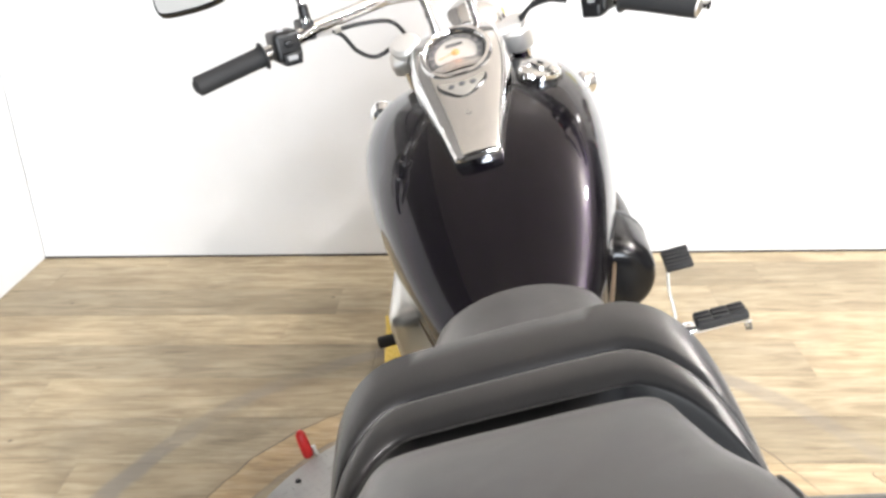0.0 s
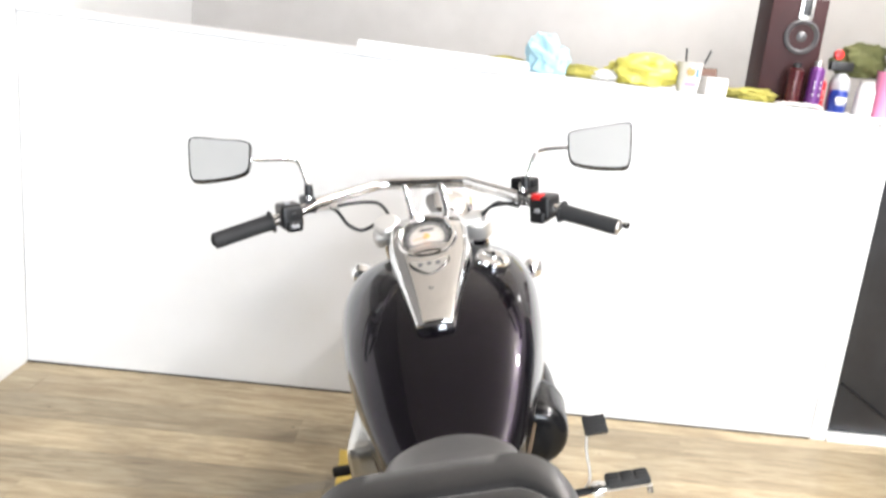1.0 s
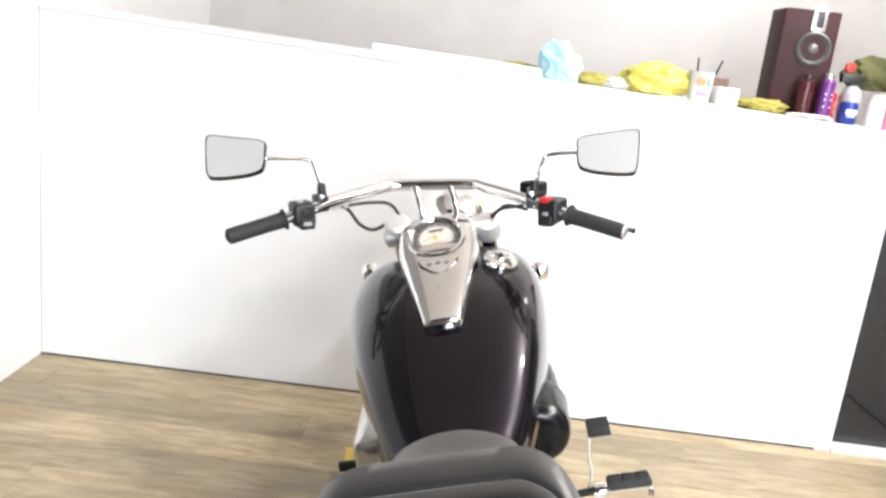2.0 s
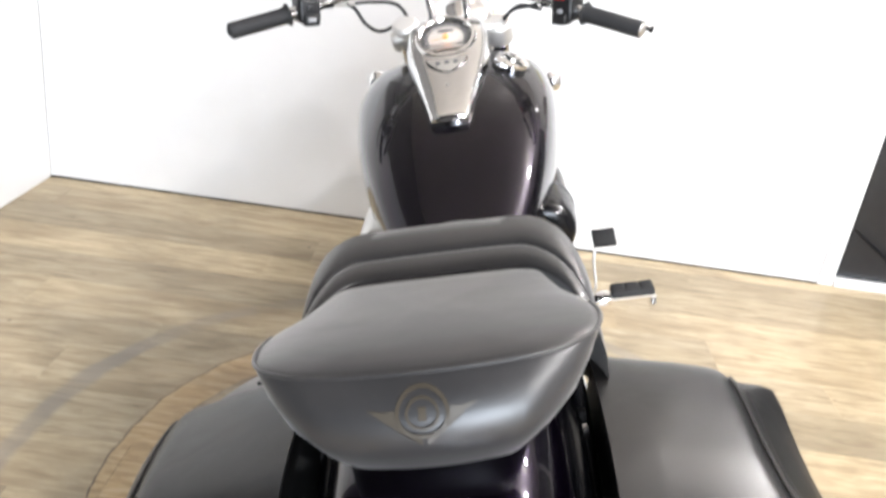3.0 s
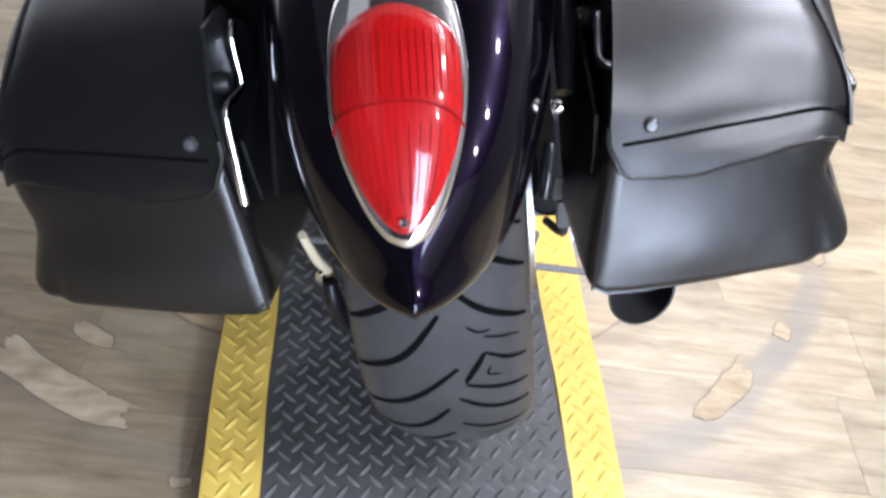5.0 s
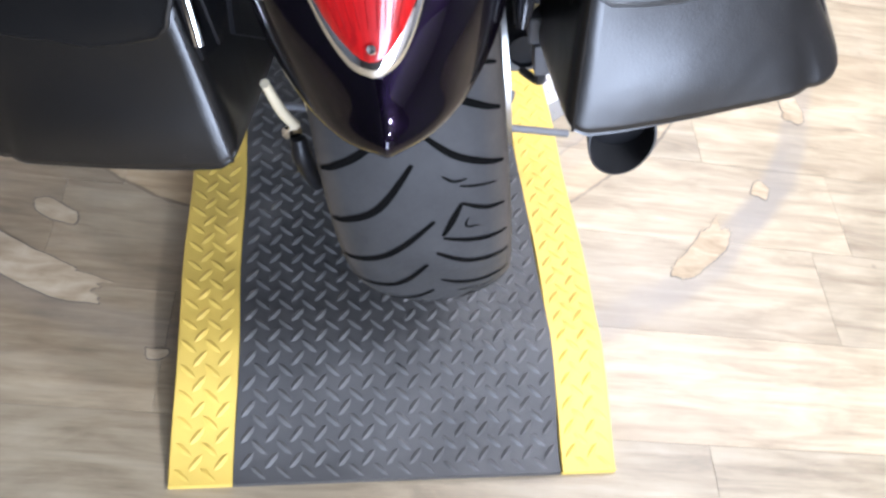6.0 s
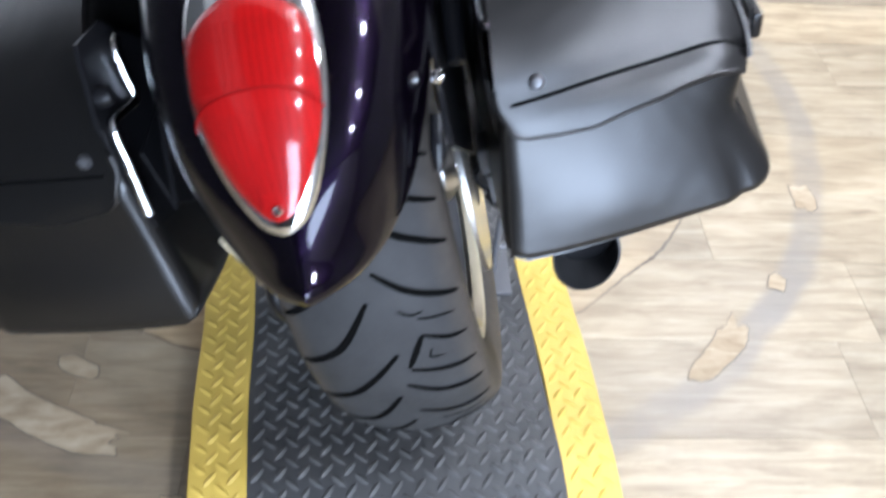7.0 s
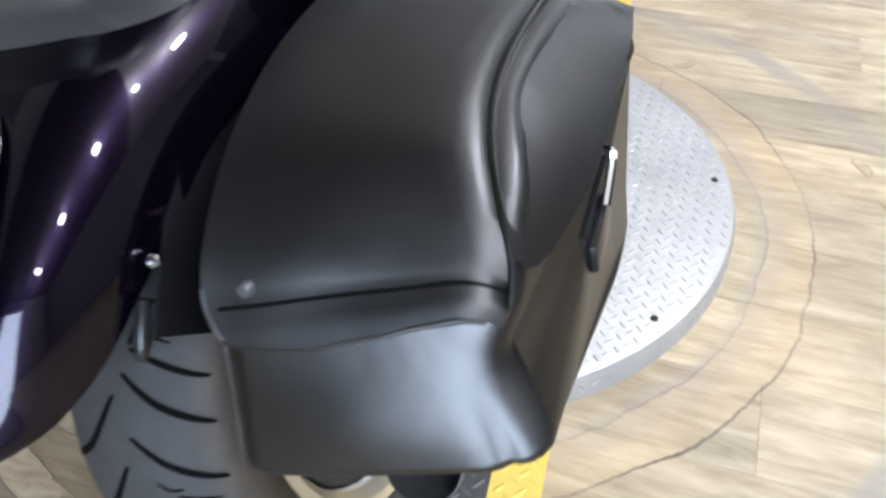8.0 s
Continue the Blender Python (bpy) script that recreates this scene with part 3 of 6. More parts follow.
def turntable():
    t = tagged(new("turntable"), "round aluminium tread-plate turntable set on the floor", "turntable")
    t.location = (DISC_X, DISC_Y, 0)
    part("disc", lathed([(0.0, DECK), (DISC_R - 0.012, DECK), (DISC_R - 0.004, DECK - 0.003), (DISC_R, DECK - 0.012), (DISC_R + 0.004, 0.0), (0.0, 0.0)], None, 96), PLATE, t, "bare aluminium tread plate")
    pitch = 0.0285
    spots = []
    n = int(DISC_R / pitch) + 1
    for i in range(-n, n + 1):
        for j in range(-n, n + 1):
            for k in (0, 1):
                x, y = (i + 0.5 * k) * pitch, (j + 0.5 * k) * pitch
                if math.hypot(x, y) < DISC_R - 0.015 and abs(x + 0.02 + y * 0.0875) > 0.26:
                    spots.append((x, y, radians(45 if k else -45)))
    tread = part("tread", lugs(bmesh.new(), spots, 0.021, 0.0065, 0.0013, Matrix.Translation((0, 0, DECK))), PLATE, t)
    tagged(tread, kind="stuff")
    rim = bmesh.new()
    for k in range(0, 132):
        a = 2 * math.pi * k / 132
        m = Matrix.Rotation(a, 4, "Z") @ Matrix.Translation((DISC_R + 0.002, 0, DECK * 0.48)) @ Matrix.Rotation(radians(90), 4, "Y") @ Matrix.Rotation(radians(90), 4, "Z")
        lugs(rim, [(0, 0, radians(45 if k % 2 else -45))], 0.022, 0.0065, 0.0018, m)
    tagged(part("edge_tread", rim, PLATE, t), kind="stuff")
    for k in range(8):
        a = 2 * math.pi * (k + 0.32) / 8
        part("bolt", lathed([(0.0, 0.0035), (0.005, 0.0032), (0.0075, 0.0), (0.0075, -0.002)], Matrix.Translation((0.553 * math.cos(a), 0.553 * math.sin(a), DECK)), 12), BLACK_METAL, t)
    # bearer boards under the wheels
    for name, y0, y1 in (("bearer", -0.93, -0.5), ("bearer", 0.5, 1.02)):
        b = part(name, boxed((0.50, y1 - y0, DECK - 0.004), (0.04 - (y0 + y1) / 2 * 0.0, (y0 + y1) / 2, DECK / 2), 0.004), PLATE, t)
        b.rotation_euler = (0, 0, MAT_TURN)


def mat_height(y):
    """Height of the mat's top along its length: on the deck, then down to the floor behind."""
    def fall(d):
        u = min(max((d + 0.162) / 0.166, 0), 1)
        return 0.3 * u * u * (3 - 2 * u) + 0.7 * u
    return 0.010 + DECK * fall(y - MAT_Y0)


MAT_Y0, MAT_Y1 = -0.955, 1.04
MAT_W, MAT_BORDER = 0.578, 0.076


def floor_mat():
    mat = tagged(new("floor_mat"), "black rubber tread mat with yellow edges under the wheels", "mat")
    mat.matrix_world = MAT_M
    y_lo, y_hi = MAT_Y0 - 0.172, MAT_Y1
    half = MAT_W / 2

    def strip(x0, x1):
        bm = bmesh.new()
        rows = 120
        rings = []
        for i in range(rows + 1):
            y = y_lo + (y_hi - y_lo) * i / rows
            z = mat_height(y)
            ruck = 0.0015 * math.sin(y * 23 + x0 * 5)
            rings.append([(x0 + ruck, y, z - 0.010), (x0 + ruck, y, z - 0.001), (x0 + ruck + 0.001, y, z), (x1 + ruck - 0.001, y, z), (x1 + ruck, y, z - 0.001), (x1 + ruck, y, z - 0.010)])
        skin(bm, rings)
        return bm
    part("centre_strip", strip(-half + MAT_BORDER, half - MAT_BORDER), MAT_BLACK, mat, "black rubber centre")
    part("edge_strip", strip(-half, -half + MAT_BORDER), MAT_YELLOW, mat, "yellow rubber edge")
    part("edge_strip", strip(half - MAT_BORDER, half), MAT_YELLOW, mat, "yellow rubber edge")
    pitch = 0.0305
    dark, yellow = [], []
    for i in range(-11, 12):
        for j in range(int((y_hi - y_lo) / pitch)):
            for k in (0, 1):
                x, y = (i + 0.5 * k) * pitch, y_lo + 0.012 + (j + 0.5 * k) * pitch
                if abs(x) > half - 0.012 or abs(abs(x) - half + MAT_BORDER) < 0.007:
                    continue
                (yellow if abs(x) > half - MAT_BORDER else dark).append((x, y, radians(50 if k else -40)))
    lay = lambda p: Vector((p.x, p.y, p.z + mat_height(p.y)))
    tagged(part("tread", lugs(bmesh.new(), dark, 0.027, 0.008, 0.0026, None, lay), MAT_LUG, mat), kind="stuff")
    tagged(part("edge_tread", lugs(bmesh.new(), yellow, 0.027, 0.008, 0.0022, None, lay), MAT_YELLOW, mat), kind="stuff")


def red_lever():
    lever = tagged(new("lock_lever"), "red plastic grip lever beside the turntable", "lever")
    lever.location = (-0.238, 1.602, 0)
    part("rod", tubed([(0.03, -0.01, 0.0), (0.012, -0.004, 0.035), (0, 0, 0.07)], 0.006, 8), SATIN, lever)
    part("grip", lathed([(0.0, 0.055), (0.011, 0.055), (0.013, 0.06), (0.0125, 0.10), (0.011, 0.118), (0.006, 0.126), (0.0, 0.128)], pose(0.002, 0, -0.012, 0, -14, 0), 16), RED_PLASTIC, lever, "red plastic grip")


# ---------------------------------------------------------------- motorcycle
AXLE_Y, WHEEL_R, TYRE_W = 0.066, 0.318, 0.088
BIKE = Matrix.Translation((0.385, 0.45, 0.062)) @ pose(0, 0, 0, 0, -15.5, 1.6) @ Matrix.Translation((0.007, 0, 0))
bike = tagged(new("motorcycle"), "black and violet cruiser motorcycle leaning on its side stand", "motorcycle")
bike.matrix_world = BIKE


def empty_part(name, label="", parent=None):
    e = new(name)
    e.parent = parent or bike
    return tagged(e, label) if label else e


def side(x, s):
    return (s * x[0], x[1], x[2])


def tyre_point(a, u, lift=0.0, axle=(AXLE_Y, WHEEL_R), r=WHEEL_R, w=TYRE_W):
    """A point of the tread: angle a (0 at the back, up is positive), u across from -1 to 1."""
    phi = u * 1.15
    x = (w + lift) * math.sin(phi) / math.sin(1.15)
    rr = r - w * 0.62 * (1 - math.cos(phi)) + lift
    return Vector((x, axle[0] - rr * math.cos(a), axle[1] + rr * math.sin(a)))


def wheel(name, axle, r, w, label, rim_r):
    wh = empty_part(name, label)
    bm = bmesh.new()
    n = 96
    rings = []
    for i in range(n):
        a = 2 * math.pi * i / n
        ring = []
        for k in range(-9, 10):
            ring.append(tyre_point(a, k / 9, 0, axle, r, w))
        for k in (1, 2, 3, 4):
            t = k / 4
            edge = tyre_point(a, 1, 0, axle, r, w)
            re = math.hypot(edge.y - axle[0], edge.z - axle[1])
            rr = re + (rim_r - re) * t
            x = (w + 0.006 * math.sin(t * math.pi)) - w * 0.22 * t * t
            ring.append(Vector((x, axle[0] - rr * math.cos(a), axle[1] + rr * math.sin(a))))
        for k in (4, 3, 2, 1):
            t = k / 4
            edge = tyre_point(a, 1, 0, axle, r, w)
            re = math.hypot(edge.y - axle[0], edge.z - axle[1])
            rr = re + (rim_r - re) * t
            x = (w + 0.006 * math.sin(t * math.pi)) - w * 0.22 * t * t
            ring.append(Vector((-x, axle[0] - rr * math.cos(a), axle[1] + rr * math.sin(a))))
        rings.append(ring)
    rings.append(rings[0])
    skin(bm, rings, cap=False)
    bmesh.ops.remove_doubles(bm, verts=bm.verts[:], dist=1e-5)
    tyre = part("tyre", bm, TYRE, wh, "worn black tyre", 60)
    # rim, hub and spokes
    turn = Matrix.Translation((0, axle[0], axle[1])) @ Matrix.Rotation(radians(90), 4, "Y")
    rw = w * 0.80
    part("rim", lathed([(rim_r - 0.002, -rw), (rim_r + 0.010, -rw - 0.004), (rim_r + 0.011, -rw + 0.004), (rim_r - 0.012, -rw + 0.012), (rim_r - 0.035, -rw * 0.4), (rim_r - 0.035, rw * 0.4),
                        (rim_r - 0.012, rw - 0.012), (rim_r + 0.011, rw - 0.004), (rim_r + 0.010, rw + 0.004), (rim_r - 0.002, rw), (rim_r - 0.022, rw * 0.7), (rim_r - 0.048, rw * 0.35), (rim_r - 0.048, -rw * 0.35), (rim_r - 0.022, -rw * 0.7), (rim_r - 0.002, -rw)], turn, 72), SATIN, wh, "cast aluminium rim")
    for sg in (-1, 1):
        part("rim_lip", lathed([(rim_r + 0.012, sg * (rw - 0.002)), (rim_r + 0.012, sg * (rw + 0.007)), (rim_r - 0.002, sg * (rw + 0.007)), (rim_r - 0.014, sg * (rw - 0.006))], turn, 72), CREAM, wh, "cream-tinted rim edge")
    for sg in (-1, 1):
        part("rim_band", lathed([(rim_r - 0.020, sg * (rw * 0.78 + 0.004)), (rim_r - 0.026, sg * (rw * 0.66 + 0.004)), (rim_r - 0.040, sg * (rw * 0.48 + 0.004)), (rim_r - 0.044, sg * (rw * 0.40 + 0.004))], turn, 72), GREY_PART, wh, "dark grey band inside the rim")
    part("hub", lathed([(0.0, -0.085), (0.03, -0.085), (0.045, -0.07), (0.05, 0.0), (0.045, 0.07), (0.03, 0.085), (0.0, 0.085)], turn, 24), SATIN, wh)
    part("axle", lathed([(0.0, -0.17), (0.013, -0.17), (0.013, 0.17), (0.0, 0.17)], turn, 14), CHROME, wh)
    for k in range(5):
        a = 2 * math.pi * k / 5 + 0.3
        bm = bmesh.new()
        rows = [(0.045, 0.030, 0.035), (0.09, 0.022, 0.026), (rim_r - 0.07, 0.024, 0.03), (rim_r - 0.035, 0.036, 0.04)]
        rings = []
        for rr, hw, ht in spline(rows, 4):
            c = Vector((0, axle[0] + rr * math.cos(a), axle[1] + rr * math.sin(a)))
            tang = Vector((0, -math.sin(a), math.cos(a)))
            rings.append([c + tang * hw * math.cos(q) + Vector((ht * math.sin(q), 0, 0)) for q in (2 * math.pi * i / 10 for i in range(10))])
        skin(bm, rings)
        part("spoke", bm, SATIN, wh)
    return wh, tyre


def grooves(tyre):
    """Curved rain grooves of the rear tread, repeated round the wheel: flat near-black strips stand in for their shade.
    """
    def groove(pts, width):
        bm = bmesh.new()
        rows = spline(pts, 5)
        left, right = [], []
        for i, (a, u) in enumerate(rows):
            a2, u2 = rows[min(i + 1, len(rows) - 1)]
            a1, u1 = rows[max(i - 1, 0)]
            d = Vector(((a2 - a1) * WHEEL_R, (u2 - u1) * TYRE_W)).normalized()
            t = i / (len(rows) - 1)
            w = width * (0.35 + 0.65 * math.sin(math.pi * min(max(t * 0.9 + 0.05, 0), 1)))
            for lst, sg in ((left, 1), (right, -1)):
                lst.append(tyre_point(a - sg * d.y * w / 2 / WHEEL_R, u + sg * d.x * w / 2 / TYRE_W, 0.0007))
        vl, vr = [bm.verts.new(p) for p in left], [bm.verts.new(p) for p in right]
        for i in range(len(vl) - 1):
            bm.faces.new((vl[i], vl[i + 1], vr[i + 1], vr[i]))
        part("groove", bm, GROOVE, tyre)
    period = 2 * math.pi / 10
    for k in range(10):
        o = k * period
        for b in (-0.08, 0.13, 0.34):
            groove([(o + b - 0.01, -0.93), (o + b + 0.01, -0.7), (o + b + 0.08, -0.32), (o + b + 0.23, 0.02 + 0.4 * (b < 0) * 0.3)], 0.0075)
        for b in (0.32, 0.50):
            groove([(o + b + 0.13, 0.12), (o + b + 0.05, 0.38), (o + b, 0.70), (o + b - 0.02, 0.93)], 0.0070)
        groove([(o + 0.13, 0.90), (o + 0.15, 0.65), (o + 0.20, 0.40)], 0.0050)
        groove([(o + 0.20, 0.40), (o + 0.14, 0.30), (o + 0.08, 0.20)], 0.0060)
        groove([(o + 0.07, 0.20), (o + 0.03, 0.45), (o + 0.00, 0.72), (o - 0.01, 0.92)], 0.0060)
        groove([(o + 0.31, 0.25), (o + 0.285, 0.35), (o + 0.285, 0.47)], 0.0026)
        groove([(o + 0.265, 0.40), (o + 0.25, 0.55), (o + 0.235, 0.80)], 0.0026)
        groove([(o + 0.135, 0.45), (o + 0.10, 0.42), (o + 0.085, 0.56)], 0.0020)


def loft_y(rows, n=40, steps=5, ex_top=2.4, ex_bot=2.4, cap=True):
    """Rows (y, half width, top, bottom, mid), joined along y."""
    bm = bmesh.new()
    rings = []
    for y, w, top, bot, mid in spline(rows, steps):
        rings.append([(x, y, z) for x, z in super_ring(n, w, top, bot, ex_top, ex_bot, mid)])
    skin(bm, rings, cap)
    return bm


# rows of the tank: y, half width, top, bottom, height of the widest line
TANK = [(0.50, 0.045, 0.645, 0.60, 0.62), (0.56, 0.084, 0.676, 0.575, 0.63), (0.66, 0.130, 0.722, 0.545, 0.655), (0.78, 0.168, 0.784, 0.535, 0.69),
        (0.90, 0.198, 0.834, 0.535, 0.715), (1.02, 0.217, 0.868, 0.545, 0.735), (1.12, 0.221, 0.886, 0.57, 0.755), (1.20, 0.204, 0.890, 0.61, 0.775), (1.26, 0.150, 0.874, 0.67, 0.785), (1.285, 0.07, 0.845, 0.72, 0.785)]


def build_tank():
    part("fuel_tank", loft_y(TANK, 64, 6, 3.0, 2.2), PEARL, bike, "glossy black violet pearl fuel tank", 80)
    rows = [r for r in spline(TANK, 6) if 0.58 < r[0] < 1.02]
    for sg in (-1, 1):
        part("flange", tubed([(sg * r[1] * 0.965, r[0], r[4] - 0.045) for r in rows[::3]], 0.0035, 8, 2), FLANGE, bike, "lower seam of the tank, coloured with its brown reflection")
    cap = empty_part("filler_cap", "chrome fuel filler cap")
    m = facing((0.131, 1.080, 0.866), (0.30, -0.24, 1.0)) @ Matrix.Scale(0.9, 4)
    part("collar", lathed([(0.048, -0.012), (0.046, 0.004), (0.040, 0.008), (0.038, 0.008)], m, 40), BLACK_GLOSS, cap)
    part("lid", lathed([(0.040, 0.0), (0.042, 0.012), (0.040, 0.020), (0.033, 0.024), (0.022, 0.025), (0.020, 0.029), (0.0, 0.030)], m, 40), CHROME, cap)
    for k in range(8):
        a = 2 * math.pi * k / 8
        part("scallop", lathed([(0.0, 0.010), (0.006, 0.008), (0.007, 0.0), (0.0, -0.004)], m @ Matrix.Translation((0.037 * math.cos(a), 0.037 * math.sin(a), 0.014)), 10), CHROME, cap)
    part("keyhole", boxed((0.004, 0.014, 0.003), (0, 0, 0.031), 0.001, m), BLACK_METAL, cap)


CON_A, CON_B = Vector((0, 0.850, 0.826)), Vector((0, 1.235, 0.962))


def console_frame(u, x=0.0, lift=0.0):
    c = CON_A.lerp(CON_B, u)
    n = Vector((0, -(CON_B - CON_A).z, (CON_B - CON_A).y)).normalized()
    c = c + Vector((0, 0, 1)) * (-0.012 * math.sin(math.pi * u))
    return c + n * lift + Vector((x, 0, 0))


def build_console():
    con = empty_part("dash_console", "chrome tank console with speedometer")
    bm = bmesh.new()
    rows = [(0.0, 0.033, 0.006), (0.03, 0.039, 0.012), (0.2, 0.052, 0.02), (0.45, 0.072, 0.024), (0.65, 0.086, 0.026), (0.82, 0.088, 0.024), (0.95, 0.076, 0.014), (1.0, 0.060, 0.004)]
    rings = []
    for u, w, h in spline(rows, 5):
        ring = []
        for x, z in [(-1.06, -0.03), (-1.03, 0.0), (-0.99, 0.55 * h), (-0.94, 0.85 * h), (-0.86, h), (-0.5, h + 0.002), (0, h + 0.003), (0.5, h + 0.002), (0.86, h), (0.94, 0.85 * h), (0.99, 0.55 * h), (1.03, 0.0), (1.06, -0.03)]:
            ring.append(console_frame(u, x * w, z))
        rings.append(ring)
    skin(bm, rings)
    part("console_body", bm, CHROME, con, "chrome console body", 50)
    # speedometer
    n = Vector((0, -0.52, 0.854))
    m = facing(console_frame(0.70, 0, 0.030), n, (-1, 0, 0)) @ Matrix.Rotation(radians(90), 4, "Z")
    R = 0.062
    part("bezel", lathed([(R + 0.004, -0.03), (R + 0.004, 0.004), (R + 0.001, 0.010), (R - 0.004, 0.011), (R - 0.009, 0.006), (R - 0.010, 0.0)], m, 56), CHROME, con, "chrome bezel")
    part("dial_rim", lathed([(R - 0.0035, 0.0095), (R - 0.0085, 0.0062), (R - 0.0115, 0.0024), (R - 0.0115, 0.0), (R - 0.004, 0.0)], m, 56), BLACK_GLOSS, con, "black inner ring of the speedometer")
    part("dial", lathed([(0.0, 0.001), (R - 0.009, 0.001), (R - 0.009, -0.01)], m, 48), DIAL, con, "cream speedometer dial")
    up = m.to_3x3() @ Vector((0, 1, 0))
    sgn = 1 if up.y > 0 else -1
    d = m @ Matrix.Rotation(0 if sgn > 0 else math.pi, 4, "Z")
    for k in range(13):
        a = radians(215 - k * 250 / 12)
        t = d @ Matrix.Translation((0.044 * math.cos(a), 0.044 * math.sin(a), 0.0016)) @ Matrix.Rotation(a, 4, "Z")
        part("scale_mark", boxed((0.008 if k % 2 == 0 else 0.005, 0.0018, 0.0006), (0, 0, 0.0004), 0, t), DIAL, con)
    bm = bmesh.new()
    pts = [(0.0450 * math.cos(radians(a)), 0.0450 * math.sin(radians(a))) for a in range(-35, 216, 10)]
    for (x0, y0), (x1, y1) in zip(pts, pts[1:]):
        a = math.atan2(y1 - y0, x1 - x0)
        box(bm, (math.hypot(x1 - x0, y1 - y0), 0.012, 0.0006), (0, 0, 0), 0, d @ Matrix.Translation(((x0 + x1) / 2, (y0 + y1) / 2, 0.0016)) @ Matrix.Rotation(a, 4, "Z"))
    part("scale_ring", bm, DIAL_GREY, con, "grey scale band")
    part("display", boxed((0.032, 0.008, 0.0008), (0, 0.024, 0.0016), 0.0003, d), DIAL_DARK, con, "grey digital display")
    part("hub_cap", lathed([(0.0, 0.006), (0.006, 0.005), (0.0075, 0.0016)], d @ Matrix.Translation((0, 0.004, 0)), 18), ORANGE, con, "orange needle hub")
    part("needle", boxed((0.040, 0.0022, 0.001), (-0.014, 0, 0.004), 0.0004, d @ Matrix.Translation((0, 0.004, 0)) @ Matrix.Rotation(radians(20), 4, "Z")), ORANGE, con)
    bm = bmesh.new()
    plate(bm, [(-0.042, -0.018), (0.042, -0.018), (0.034, -0.034), (0.020, -0.0455), (-0.020, -0.0455), (-0.034, -0.034)], 0.0007, d @ Matrix.Translation((0, 0, 0.0012)))
    part("dial_panel", bm, DIAL_DARK, con, "dark lower panel of the dial")
    gl = part("dial_glass", lathed([(0.0, 0.0075), (R * 0.6, 0.0072), (R - 0.007, 0.006), (R - 0.007, 0.0055), (0.0, 0.0060)], m, 40), GLASS, con, "clear dial glass")
    gl.visible_shadow = False
    # warning lamp shield
    mm = facing(console_frame(0.455, 0, 0.026), (0, -0.40, 0.92), (-1, 0, 0)) @ Matrix.Rotation(radians(90), 4, "Z")
    s2 = 1 if (mm.to_3x3() @ Vector((0, 1, 0))).y > 0 else -1
    mm = mm @ Matrix.Rotation(0 if s2 > 0 else math.pi, 4, "Z")
    outline = spline([(-0.040, 0.020), (-0.030, -0.002), (0.0, -0.026), (0.030, -0.002), (0.040, 0.020), (0.0, 0.012)], 5, True)
    part("warning_shield", plate(bmesh.new(), [(x * 1.07, y * 1.07) for x, y in outline], 0.004, mm, 0.001), BLACK_GLOSS, con, "black surround of the warning lamps")
    part("warning_panel", plate(bmesh.new(), outline, 0.0055, mm, 0.001), DIAL, con, "cream warning lamp panel")
    for x in (-0.019, 0.0, 0.019):
        part("warning_lamp", lathed([(0.0, 0.0075), (0.005, 0.007), (0.0062, 0.005)], mm @ Matrix.Translation((x, 0.003 - abs(x) * 0.1 + 0.002, 0)), 16), GREY_PART, con, "grey warning lamp")
    m3 = facing(console_frame(0.27, 0, 0.020), (0, -0.38, 0.92))
    part("screw", lathed([(0.0, 0.007), (0.005, 0.006), (0.007, 0.002), (0.007, -0.004)], m3, 14), CHROME, con)


